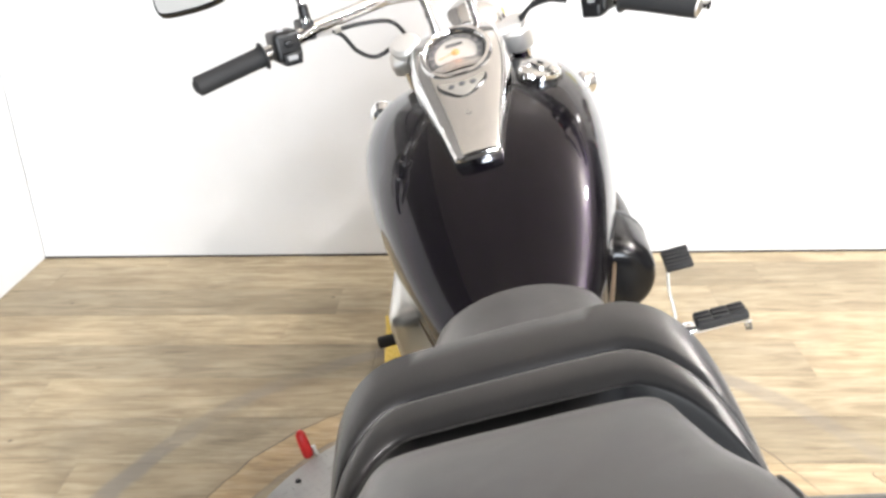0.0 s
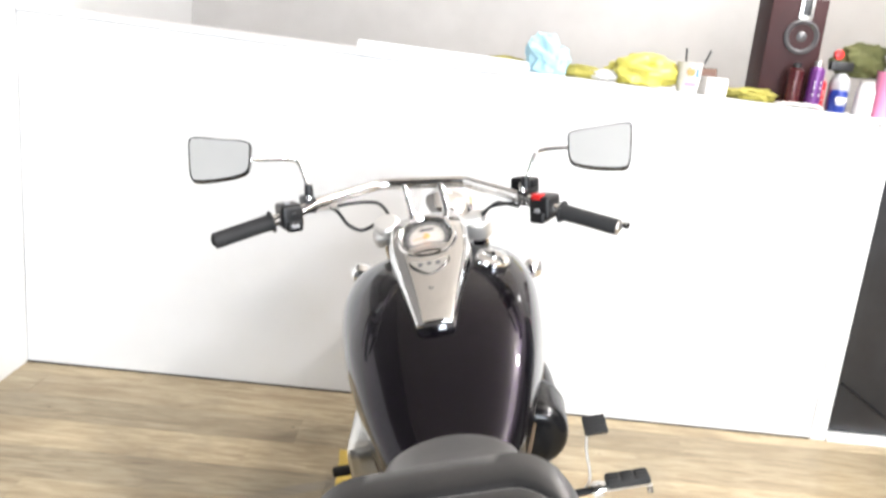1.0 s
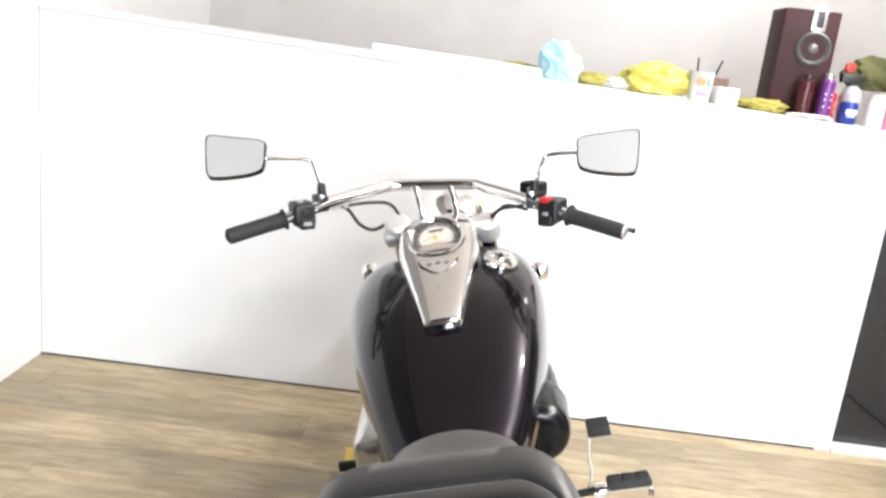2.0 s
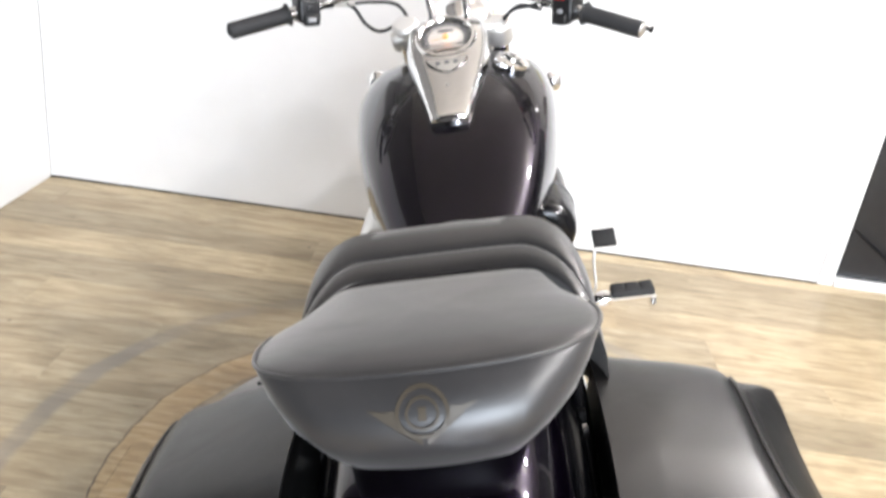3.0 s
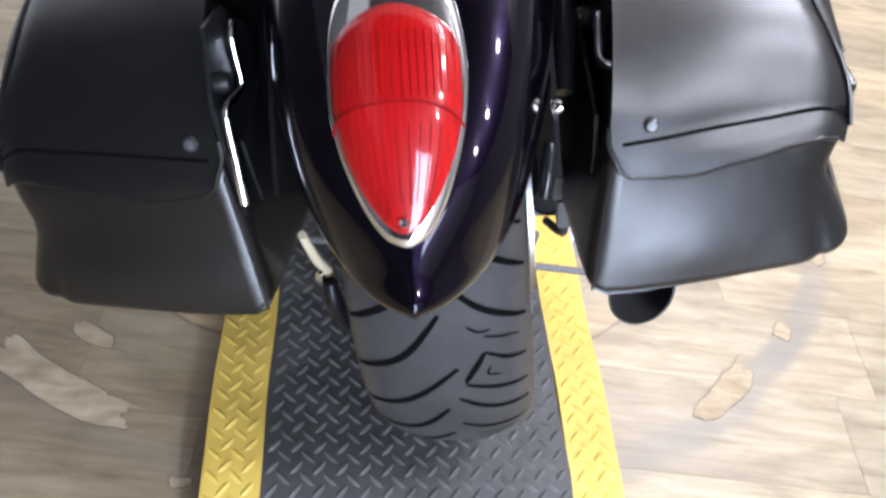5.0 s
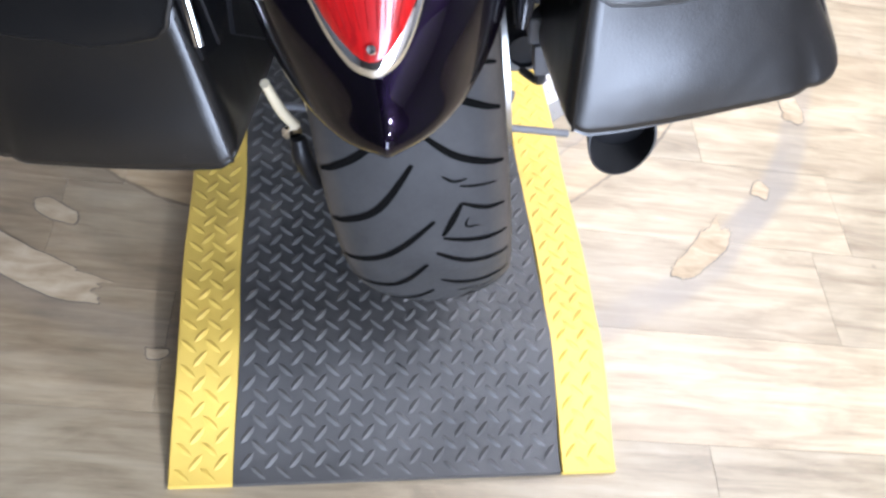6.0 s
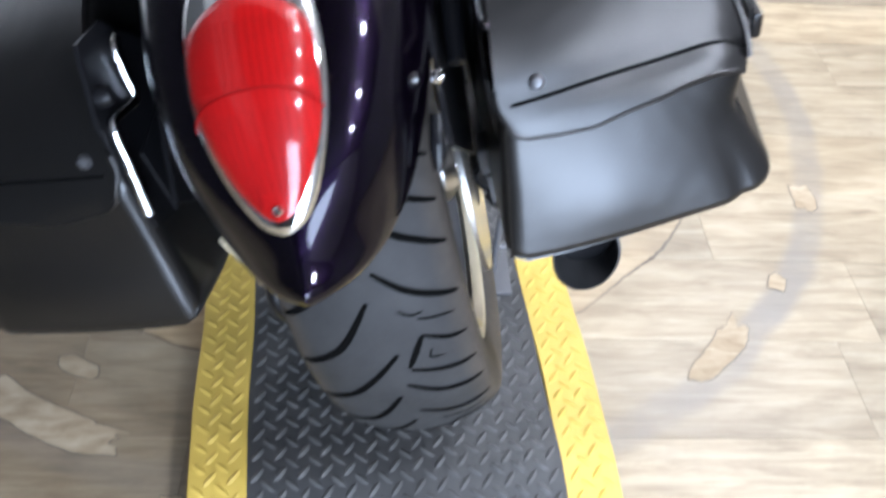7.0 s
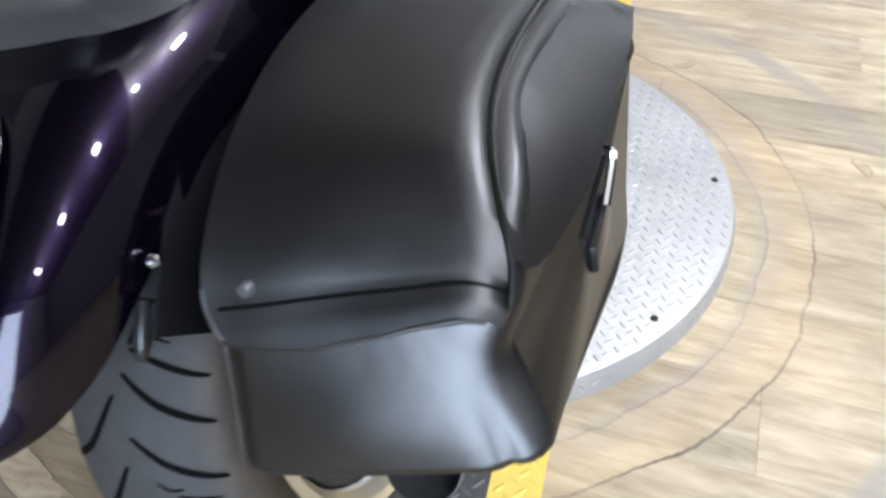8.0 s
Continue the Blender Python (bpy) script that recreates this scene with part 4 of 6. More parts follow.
def build_seat():
    seat = empty_part("rider_seat", "black vinyl rider seat with raised rear lip")
    # bowl and nose
    rows = [(0.22, 0.165, 0.735, 0.66, 0.69), (0.36, 0.188, 0.738, 0.63, 0.685), (0.46, 0.162, 0.724, 0.61, 0.665), (0.54, 0.134, 0.714, 0.60, 0.655), (0.61, 0.118, 0.709, 0.60, 0.65), (0.665, 0.106, 0.702, 0.60, 0.645), (0.705, 0.088, 0.686, 0.61, 0.64), (0.73, 0.060, 0.664, 0.615, 0.635), (0.742, 0.028, 0.644, 0.62, 0.632)]
    part("cushion", loft_y(rows, 40, 5, 2.2, 2.2), SEAT, seat, "black vinyl cushion", 80)
    # raised lip round the back of the rider
    bm = bmesh.new()
    rings = []
    n = 33
    for i in range(n):
        u = -1 + 2 * i / (n - 1)
        a = abs(u)
        ang = u * 1.35
        x = 0.191 * math.sin(ang) / math.sin(1.35) * (1 - 0.03 * a)
        d = max(0.0, (a - 0.42) / 0.58)
        yb = 0.231 - 0.066 * d ** 1.7
        yf = 0.352 - 0.10 * a ** 2.6
        top = 0.827 - 0.008 * a ** 2 - 0.064 * d ** 2.2
        low = 0.66
        cave = 0.028 * (1 - d) ** 3
        # the lower welt wraps further back round the pad at both ends
        e = 0.058 * d
        sec = [(yb + 0.004 + cave - e, low), (yb + 0.002 + cave - e, top - 0.080), (yb + 0.002 + cave - e, top - 0.046), (yb + 0.004 - e, top - 0.035), (yb + 0.001 - e, top - 0.031), (yb + 0.003 - e, top - 0.027), (yb + 0.014 - e * 0.95, top - 0.021), (yb + 0.030 - e * 0.85, top - 0.0165), (yb + 0.0350 - e * 0.83, top - 0.0170), (yb + 0.0370 - e * 0.82, top - 0.0205), (yb + 0.0390 - e * 0.8, top - 0.0155), (yb + 0.047 - e * 0.7, top - 0.010),
               (yb + 0.070 - e * 0.4, top - 0.003), (yb + 0.091 - e * 0.15, top), (yf - 0.022, top - 0.004), (yf - 0.004, top - 0.022), (yf + 0.008, top - 0.055), (yf + 0.020, low + 0.03), (yf + 0.02, low)]
        rings.append([(x, y, z) for y, z in sec])
    skin(bm, rings)
    part("lip", bm, SEAT, seat, "raised rear lip with a stitched seam", 60)
    pill = empty_part("pillion_seat", "black vinyl pillion seat with a faded emblem")
    # plan of the pad's upper edge, half of it; the foot is narrower and further forward
    half = [(0.0, 0.200), (0.06, 0.200), (0.104, 0.195), (0.122, 0.178), (0.131, 0.140), (0.144, 0.092), (0.162, 0.055), (0.171, 0.018), (0.166, -0.018), (0.148, -0.046), (0.108, -0.068), (0.055, -0.078)]
    outline = spline(half + [(0.0, -0.081)] + [(-x, y) for x, y in half[:0:-1]], 4, True)
    bm = bmesh.new()
    rings = []
    # the rear face swells out below its upper edge
    for up, spread, inner, lift in ((0.0, 0.0, 1, 0), (0.10, 0.16, 1, 0), (0.25, 0.37, 1, 0), (0.45, 0.60, 1, 0), (0.65, 0.80, 1, 0), (0.82, 0.925, 1, 0), (0.93, 0.98, 1, 0), (0.975, 1.0, 1, 0), (0.99, 1.0, 0.996, 0.001), (1.0, 1.0, 0.984, 0.002), (1.0, 1.0, 0.94, 0.005), (1.0, 1.0, 0.84, 0.009), (1.0, 1.0, 0.6, 0.013), (1.0, 1.0, 0.3, 0.015), (1.0, 1.0, 0.02, 0.016)):
        ring = []
        for x, y in outline:
            y = 0.03 + (y - 0.03) * inner
            x = x * inner
            top = 0.802 + 0.050 * min(max((0.205 - y) / 0.30, 0), 1) ** 0.8
            swell = np.interp(up, (0.0, 0.10, 0.25, 0.45, 0.65, 0.82, 0.93, 0.975, 1.0), (0.0, 0.010, 0.026, 0.038, 0.042, 0.030, 0.014, 0.005, 0.0)) * min(max((-0.018 - y) / 0.05, 0.0), 1.0)
            fx, fy, fz = x * 0.46, 0.196 - (0.205 - y) * 0.86, 0.716
            ring.append((fx + (x - fx) * spread, fy + (y - fy) * spread - swell, fz + (top - fz) * up + lift))
        rings.append(ring)
    skin(bm, rings)
    near = np.array([v.co for v in bm.verts if abs(v.co.x) < 0.06 and v.co.y < -0.07 and 0.77 < v.co.z < 0.852])
    def on_face(x, z):
        return np.stack([x ** 0, x, x ** 2, z - 0.82, (z - 0.82) ** 2, x * x * (z - 0.82), (z - 0.82) ** 3], -1)
    face = np.linalg.lstsq(on_face(near[:, 0], near[:, 2]), near[:, 1], rcond=None)[0]
    part("pad", bm, SEAT, pill, "black vinyl pad", 50)
    rear_edge = [(x, y, 0.8025 + 0.050 * min(max((0.205 - y) / 0.30, 0), 1) ** 0.8) for x, y in outline if y < 0.05]
    part("piping", tubed(rear_edge, 0.0022, 8, 2), SEAT, pill, "piped rear edge")
    # the emblem printed on the rear face
    m = facing((0.002, -0.1165, 0.826), (0.0, -0.955, 0.29), (0, 0, 1)) @ Matrix.Diagonal((1.2, 1.0, 1.0, 1.0))

    def bent(bm):
        back = m.inverted()
        for v in bm.verts:
            lift = 0.0009 if (back @ v.co).z > 0.0002 else 0.0001
            v.co.y = float(on_face(np.float64(v.co.x), np.float64(v.co.z)) @ face) - lift
        return bm
    emb = bmesh.new()
    lathe(emb, [(0.020, 0.0), (0.020, 0.0003), (0.017, 0.0003), (0.017, 0.0)], m, 28)
    lathe(emb, [(0.0125, 0.0), (0.0125, 0.0003), (0.0105, 0.0003), (0.0105, 0.0)], m, 24)
    box(emb, (0.006, 0.010, 0.0007), (0, 0, 0.0007), 0, m)
    part("emblem", bent(emb), GOLD_PRINT, pill, "faded gold round emblem")
    for sg in (-1, 1):
        wing = bmesh.new()
        plate(wing, [(sg * 0.0205, 0.004), (sg * 0.028, 0.003), (sg * 0.041, 0.005), (sg * 0.026, -0.006), (sg * 0.014, -0.016), (sg * 0.002, -0.027), (sg * 0.002, -0.0215), (sg * 0.012, -0.017), (sg * 0.019, -0.008)][::sg], 0.0006, m)
        part("emblem_wing", bent(wing), GOLD_PRINT, pill)


def fender_point(a, u, r, hw):
    """a: angle about the rear axle from the back, u across."""
    phi = u * 1.25
    x = hw * math.sin(phi) / math.sin(1.25)
    # the tail runs out into a keel
    rr = r + 0.010 - (hw * 0.747 + 0.010) * abs(u) ** (1.25 + 2.15 * ease((math.degrees(a) - 34) / 14))
    return Vector((x, AXLE_Y - rr * math.cos(a), WHEEL_R + rr * math.sin(a)))


def build_fender():
    rows = [(31.2, 0.012, 0.462), (32.4, 0.036, 0.468), (35.5, 0.062, 0.464), (42, 0.088, 0.462), (54, 0.112, 0.462), (66, 0.123, 0.460), (76, 0.128, 0.449), (90, 0.131, 0.440), (104, 0.132, 0.436), (130, 0.130, 0.434), (165, 0.124, 0.43)]
    bm = bmesh.new()
    fine = spline(rows, 6)
    outer = [[fender_point(radians(a), k / 16, r, hw) for k in range(-16, 17)] for a, hw, r in fine]
    inner = [[fender_point(radians(a), k / 16, r - 0.006, max(hw - 0.005, 0.004)) for k in range(-16, 17)] for a, hw, r in fine]
    skin(bm, [o + i[::-1] for o, i in zip(outer, inner)])
    part("rear_fender", bm, PEARL, bike, "glossy black violet rear fender", 60)
    lamp = empty_part("tail_lamp", "teardrop tail lamp in a chrome shell")

    def lamp_angle(a):
        return 38.6 + (a - 39.2) * 0.885

    def lamp_ring(a, hw, r, h):
        h = h * 0.72
        ring = []
        for k in range(-8, 9):
            q = k / 8 * math.pi / 2
            c, s = math.sin(q), math.cos(q)
            p = fender_point(radians(lamp_angle(a)), 0, r + h * s ** 0.8, 0.1)
            ring.append((hw * 0.965 * math.copysign(abs(c) ** 0.85, c), p.y, p.z))
        return ring
    r0 = 0.468
    shell = [(38.4, 0.004, r0, 0.004), (39.6, 0.018, r0, 0.010), (43, 0.033, r0, 0.014), (48, 0.046, r0, 0.018), (53, 0.0515, r0, 0.018), (58, 0.0505, r0 - 0.002, 0.022), (62, 0.045, r0 - 0.003, 0.028), (65, 0.034, r0 - 0.004, 0.024), (67, 0.018, r0 - 0.005, 0.013), (67.7, 0.004, r0 - 0.006, 0.003)]
    bm = bmesh.new()
    skin(bm, [lamp_ring(*row) for row in spline(shell, 5)])
    part("shell", bm, CHROME, lamp, "chrome lamp shell", 60)
    lens = [(39.2, 0.003, r0, 0.006), (40.2, 0.015, r0, 0.012), (43.5, 0.030, r0, 0.021), (47.5, 0.042, r0, 0.031), (51.5, 0.0475, r0, 0.039), (55, 0.048, r0, 0.040), (56.6, 0.0468, r0, 0.039), (58.2, 0.0430, r0, 0.037), (59.5, 0.034, r0, 0.034), (60.4, 0.020, r0, 0.030), (60.7, 0.006, r0, 0.021)]
    bm = bmesh.new()
    skin(bm, [lamp_ring(*row) for row in spline(lens, 5)])
    part("lens", bm, LENS, lamp, "ribbed red lens", 60)
    # ribs of the upper lens and the cross ring
    for k in range(-8, 9):
        u = k / 9
        pts = []
        for a in (51.8, 53.6, 55.4, 57.6):
            q = math.asin(max(-1, min(1, u)))
            hw, h = 0.0475, 0.0402 if a < 58 else 0.0345
            s = math.cos(q) ** 0.8
            p = fender_point(radians(lamp_angle(a)), 0, r0 + 0.72 * h * s + 0.0002, 0.1)
            pts.append((hw * 0.965 * math.copysign(abs(u) ** 0.85, u), p.y, p.z))
        part("rib", tubed(pts, 0.0004, 5, 2), LENS_DARK, lamp)
    for a, tone in ((51.4, 0.0009),):
        pts = []
        for k in range(-8, 9):
            q = k / 8 * math.pi / 2 * 0.88
            p = fender_point(radians(lamp_angle(a - 2.2 * abs(k / 8) ** 2)), 0, r0 + 0.0282 * math.cos(q) ** 0.8, 0.1)
            pts.append((0.0458 * math.copysign(abs(math.sin(q)) ** 0.85, math.sin(q)), p.y, p.z))
        part("cross_rib", tubed(pts, tone, 5, 2), LENS_DARK, lamp)
    for k in range(-4, 5):
        u = k / 6
        pts = []
        for a, hw, h in ((42.5, 0.0265, 0.0185), (45.5, 0.0365, 0.0265), (49.5, 0.0455, 0.0355)):
            q = math.asin(u)
            p = fender_point(radians(lamp_angle(a)), 0, r0 + 0.72 * h * math.cos(q) ** 0.8 + 0.0001, 0.1)
            pts.append((hw * 0.965 * math.copysign(abs(u) ** 0.85, u), p.y, p.z))
        part("rib", tubed(pts, 0.0004, 5, 2), LENS_DARK, lamp)
    p = fender_point(radians(lamp_angle(40.9)), 0, r0 + 0.0102, 0.1)
    part("screw", lathed([(0.0, 0.004), (0.003, 0.0035), (0.0045, 0.0), (0.0045, -0.004)], facing(p, (0, -math.cos(radians(43)), math.sin(radians(43)))), 12), CHROME, lamp)
    # fender struts and rails
    for s in (-1, 1):
        if s > 0:
            stay = [(s * x, AXLE_Y - r * math.cos(radians(a)), WHEEL_R + r * math.sin(radians(a))) for x, r, a in ((0.109, 0.392, 47), (0.105, 0.387, 43), (0.102, 0.384, 40.5))]
            end = part("stay_end", tubed(stay, [0.005, 0.007, 0.004], 12, 4), BLACK_GLOSS, bike, "black end of the fender stay")
            part("end_bolt", lathed([(0.0, 0.005), (0.004, 0.004), (0.006, 0.0), (0.006, -0.004)], facing((0.117, AXLE_Y - 0.393 * math.cos(radians(51)), WHEEL_R + 0.393 * math.sin(radians(51))), (1, -0.3, 0.3)), 12), CHROME, end)
        part("fender_rail", tubed([(s * 0.128, 0.30, 0.62), (s * 0.136, 0.10, 0.665), (s * 0.134, -0.04, 0.635), (s * 0.128, -0.12, 0.59)], [0.011, 0.012, 0.011, 0.008], 10), BLACK_GLOSS, bike)
        part("shock", lathed([(0.0, -0.02), (0.018, -0.02), (0.020, 0.0), (0.020, 0.16), (0.016, 0.17), (0.016, 0.26), (0.0, 0.26)], pose(s * 0.145, 0.10, 0.36, -8, 0, 0), 18), BLACK_METAL, bike)
        # an added black sheet stands in for the deep shade under the fender
        gap_outline = [(r * math.cos(radians(a)), r * math.sin(radians(a))) for r, arc in ((0.386, range(43, 152, 6)), (0.10, range(151, 42, -6))) for a in arc]
        bm = bmesh.new()
        plate(bm, [(AXLE_Y - y, z + WHEEL_R) for y, z in gap_outline][::-s], 0.004, Matrix.Translation((s * 0.113, 0, 0)) @ Matrix(((0, 0, s, 0), (1, 0, 0, 0), (0, 1, 0, 0), (0, 0, 0, 1))))
        part("gap_filler", bm, BLACK_METAL, bike, "matt black sheet added to fill the shaded gap under the fender")
        part("swingarm", tubed([(s * 0.125, 0.60, 0.34), (s * 0.128, 0.35, 0.325), (s * 0.128, AXLE_Y, 0.318), (s * 0.128, AXLE_Y - 0.04, 0.318)], [0.03, 0.03, 0.028, 0.02], 12), BLACK_METAL, bike)
        part("rail_bolt", lathed([(0.0, 0.008), (0.007, 0.007), (0.010, 0.0), (0.010, -0.006)], facing((s * 0.148, 0.075, 0.655), (s, 0, 0.3)), 12), CHROME, bike)


def bag_profile(f, s=1):
    """Side outline (y, z) of a bag, f from its inner to its outer face."""
    top = 0.688 - 0.048 * f + (0.020 if s < 0 else 0.0)
    back = 0.030 * f
    low = (-0.006 if s > 0 else -0.014) * f
    foot = 0.449 - low + 0.014 * max(0.0, 1 - f / 0.12) ** 2
    h = top - 0.060 - foot
    pts = [(0.165, 0.385), (0.218, 0.44), (0.224, 0.53), (0.200, top - 0.045), (0.178, top - 0.014), (0.145, top - 0.002), (0.06, top + 0.002), (-0.03, top - 0.004), (-0.108 + back * 0.4, top - 0.026), (-0.163 + back, top - 0.060),
           (-0.190 + back * 1.05, top - 0.06 - 0.21 * h), (-0.204 + back, top - 0.06 - 0.447 * h), (-0.218 + back, top - 0.06 - 0.715 * h), (-0.231 + back, top - 0.06 - 0.927 * h), (-0.234 + back, foot), (-0.224 + back, foot - 0.009), (-0.12, foot - 0.041), (0.02, 0.386 - low), (0.12, 0.380)]
    return spline(pts, 4, True)


BAG_IN, BAG_OUT = 0.156, 0.366


def ease(u):
    u = min(max(u, 0.0), 1.0)
    return u * u * (3 - 2 * u)


def bag_x(f, y, z, s=1):
    """The bag leans, draws in along the top towards the front, swells at the belly, and is pinched under the flap."""
    x = BAG_IN + (BAG_OUT + (0.010 if s < 0 else 0.0) - BAG_IN) * f + (z - 0.58) * ((0.14 if s > 0 else 0.08) * (1 - f) - 0.05 * f)
    drawn = (-0.018 if s > 0 else 0.008) * ease((y + 0.14) / 0.15) * ease((z - 0.590) / 0.050)
    belly = 0.032 * math.exp(-((z - 0.580) / 0.048) ** 2) * ease((y + 0.12) / 0.12)
    rear = 1 - ease((y + 0.20) / 0.06)
    pinch = -0.020 * math.exp(-((z - 0.525) / 0.026) ** 2) * rear
    ear = 0.008 * math.exp(-((z - 0.455) / 0.025) ** 2) * rear
    fold = 0.003 * math.sin(21 * y + 17 * z)
    f = max(f, 0.0)
    return x + f ** 3 * (drawn + (pinch + ear) * (1.0 if s > 0 else 0.6) + fold) + f ** 7 * belly * (0.9 if s > 0 else 1.0)


def build_bags():
    for s in (-1, 1):
        bag = empty_part("saddlebag", "black leather saddlebag with flap and buckle strap")
        bm = bmesh.new()
        rings = []
        for f, scale in ((0.0, 0.86), (0.004, 0.95), (0.03, 0.985), (0.08, 0.995), (0.2, 0.998), (0.35, 1.0), (0.5, 1.0), (0.65, 0.999), (0.76, 0.997), (0.82, 0.995), (0.855, 0.992), (0.885, 0.988), (0.91, 0.983), (0.94, 0.974), (0.97, 0.955), (0.992, 0.92), (1.0, 0.86)):
            prof = bag_profile(f, s)
            cy, cz = -0.02, 0.53
            ring = []
            for y, z in prof:
                behind = 1 - ease((y + 0.19) / 0.08)
                swell = -0.009 * math.sin(math.pi * f) * math.exp(-((z - 0.490) / 0.040) ** 2) * behind
                # the leather is gathered at the outer rear corner
                swell += (0.0032 * math.exp(-((f - 0.885) / 0.022) ** 2) - 0.002 * math.exp(-((f - 0.80) / 0.05) ** 2)) * math.exp(-((z - 0.445) / 0.042) ** 2) * behind
                ring.append((s * bag_x(f, y, z, s), cy + (y - cy) * scale + swell, cz + (z - cz) * scale))
            rings.append(ring)
        skin(bm, rings)
        part("body", bm, BAG, bag, "black leather body", 60)
        # the flap: a thick sheet over the top and down the back
        first, last = 13, 42
        bm = bmesh.new()
        top, low = [], []
        cols = [-0.012 + 1.035 * k / 18 for k in range(19)]
        for i in range(first, last + 1):
            t = (i - first) / (last - first)
            cut = max(0.0, (t - 0.88) / 0.12)
            inset = 0.30 * (1 - math.sqrt(max(0.0, 1 - cut * cut)))
            r_t, r_l = [], []
            for f0 in cols:
                wide = 0.915 + 0.075 * ease((t - 0.60) / 0.25) - 0.04 * max(0.0, (t - 0.7) / 0.3) ** 2
                f = inset + (f0 + 0.012) * (wide - inset) / 1.035 - 0.012 * (1 - min(1.0, inset * 40))
                p = bag_profile(f, s)
                # the lower hem climbs towards the outer side
                ii = i + (0.42 - f) * 4.6 * t ** 4
                k = math.floor(ii)
                (ya, za), (yb, zb), w = p[k], p[k + 1], ii - k
                y, z = ya + (yb - ya) * w, za + (zb - za) * w
                n = Vector((zb - za, -(yb - ya))).normalized()
                n = n if n.dot(Vector((y + 0.02, z - 0.5))) > 0 else -n
                droop = 0.014 * max(0.0, (f / wide - 0.88) / 0.12) ** 2
                puff = 0.0035 * math.sin(math.pi * min(max(f, 0), 1)) - 0.003 * math.exp(-((t - 0.885) / 0.02) ** 2) + 0.004 * cut
                wave = 0.0006 * math.sin(9 * f + 14 * t)
                x = bag_x(f, y, z, s) + droop * 0.15
                for lst, off in ((r_t, 0.0105 + puff + wave), (r_l, 0.0055 + puff + wave)):
                    lst.append(Vector((s * x, y + n.x * off, z + n.y * off - droop)))
            top.append(r_t)
            low.append(r_l)
        skin(bm, [a + b[::-1] for a, b in zip(top, low)])
        part("flap", bm, BAG, bag, "black leather flap", 50)
        k = first + round((last - first) * 0.885)
        seam = [top[k - first][c] for c in (1, 4, 8, 12, 16, 18)]
        part("seam", tubed(seam, 0.0017, 6), GROOVE, bag, "dark stitched seam")
        turn_in = [(u[0] + v[0]) / 2 for u, v in zip(top, low)][round((last - first) * 0.86):-1]
        part("hem_edge", tubed([tuple(q) for q in turn_in] + [tuple((u + v) / 2) for u, v in zip(top[-1][1::2], low[-1][1::2])], 0.0030, 7, 2), BAG, bag, "rolled lower edge of the flap")
        edge = [r[-1] for r in top]
        part("piping", tubed([tuple(p + Vector((s * 0.001, 0, 0))) for p in edge[::3]], 0.003, 7, 2), BAG, bag, "piped flap edge")
        hem = [(s * (bag_x(0.0, y, z, s) + 0.004), y - 0.001, z) for y, z in bag_profile(0.02, s)[42:57:2]]
        part("hem", tubed(hem, 0.0013, 7, 2), BAG, bag)
        # side lip of the flap, strap and buckle
        bm = bmesh.new()
        rings = []
        for p, drop in zip(edge[1:25:2], (0.02, 0.035, 0.05, 0.062, 0.07, 0.075, 0.078, 0.078, 0.074, 0.064, 0.04, 0.012)):
            x, z1, z2 = abs(p.x), p.z - drop * 0.5, p.z - drop
            x1, x2 = max(x + 0.003, bag_x(0.97, p.y, z1, s) + 0.005), max(x + 0.005, bag_x(1.0, p.y, z2, s) + 0.004)
            rings.append([(s * (x - 0.002), p.y, p.z), (s * x1, p.y, z1), (s * x2, p.y, z2), (s * (x2 - 0.005), p.y, z2), (s * (x1 - 0.005), p.y, z1), (s * (x - 0.007), p.y, p.z)])
        skin(bm, rings)
        part("side_flap", bm, BAG, bag, "side lip of the flap")
        sx = BAG_OUT + 0.022
        part("stud", lathed([(0.0, 0.006), (0.004, 0.0055), (0.0060, 0.003), (0.0068, 0.0), (0.0068, -0.004)], facing(top[k - first - 1][3 if s > 0 else 2], (0, -0.9, 0.4)), 16), DULL if s > 0 else PLASTIC_GREY, bag, "dull metal stud")
        part("strap", plate(bmesh.new(), [(-0.055, -0.014), (0.05, -0.014), (0.058, 0.0), (0.05, 0.014), (-0.055, 0.014)], 0.005, facing((s * (sx + 0.002), -0.02, 0.535), (s, 0, 0.05)), 0.001), BLACK_METAL, bag, "black buckle strap")
        part("buckle_tongue", boxed((0.010, 0.066, 0.026), (0, 0, 0), 0.004, pose(s * (sx + 0.009), -0.045, 0.53, 0, s * 4, 0)), BLACK_GLOSS, bag, "black plastic buckle")
        bk = bmesh.new()
        tube(bk, [(s * (sx + 0.002), 0.040, 0.548), (s * (sx + 0.010), 0.030, 0.548), (s * (sx + 0.014), -0.035, 0.545)], 0.0040, 8, 3)
        part("buckle", bk, CHROME, bag, "chrome buckle")
        part("bag_bracket", tubed(([(-0.147, -0.100, 0.672), (-0.147, -0.112, 0.666), (-0.147, -0.122, 0.629), (-0.147, -0.134, 0.628), (-0.147, -0.170, 0.641), (-0.147, -0.181, 0.638), (-0.147, -0.190, 0.612), (-0.147, -0.207, 0.566)] if s < 0 else
                                   [(0.157, -0.100, 0.655), (0.157, -0.118, 0.628), (0.158, -0.134, 0.628), (0.166, -0.146, 0.632), (0.185, -0.150, 0.632)]), 0.0044, 10), CHROME, bike, "bent chrome bag bracket")
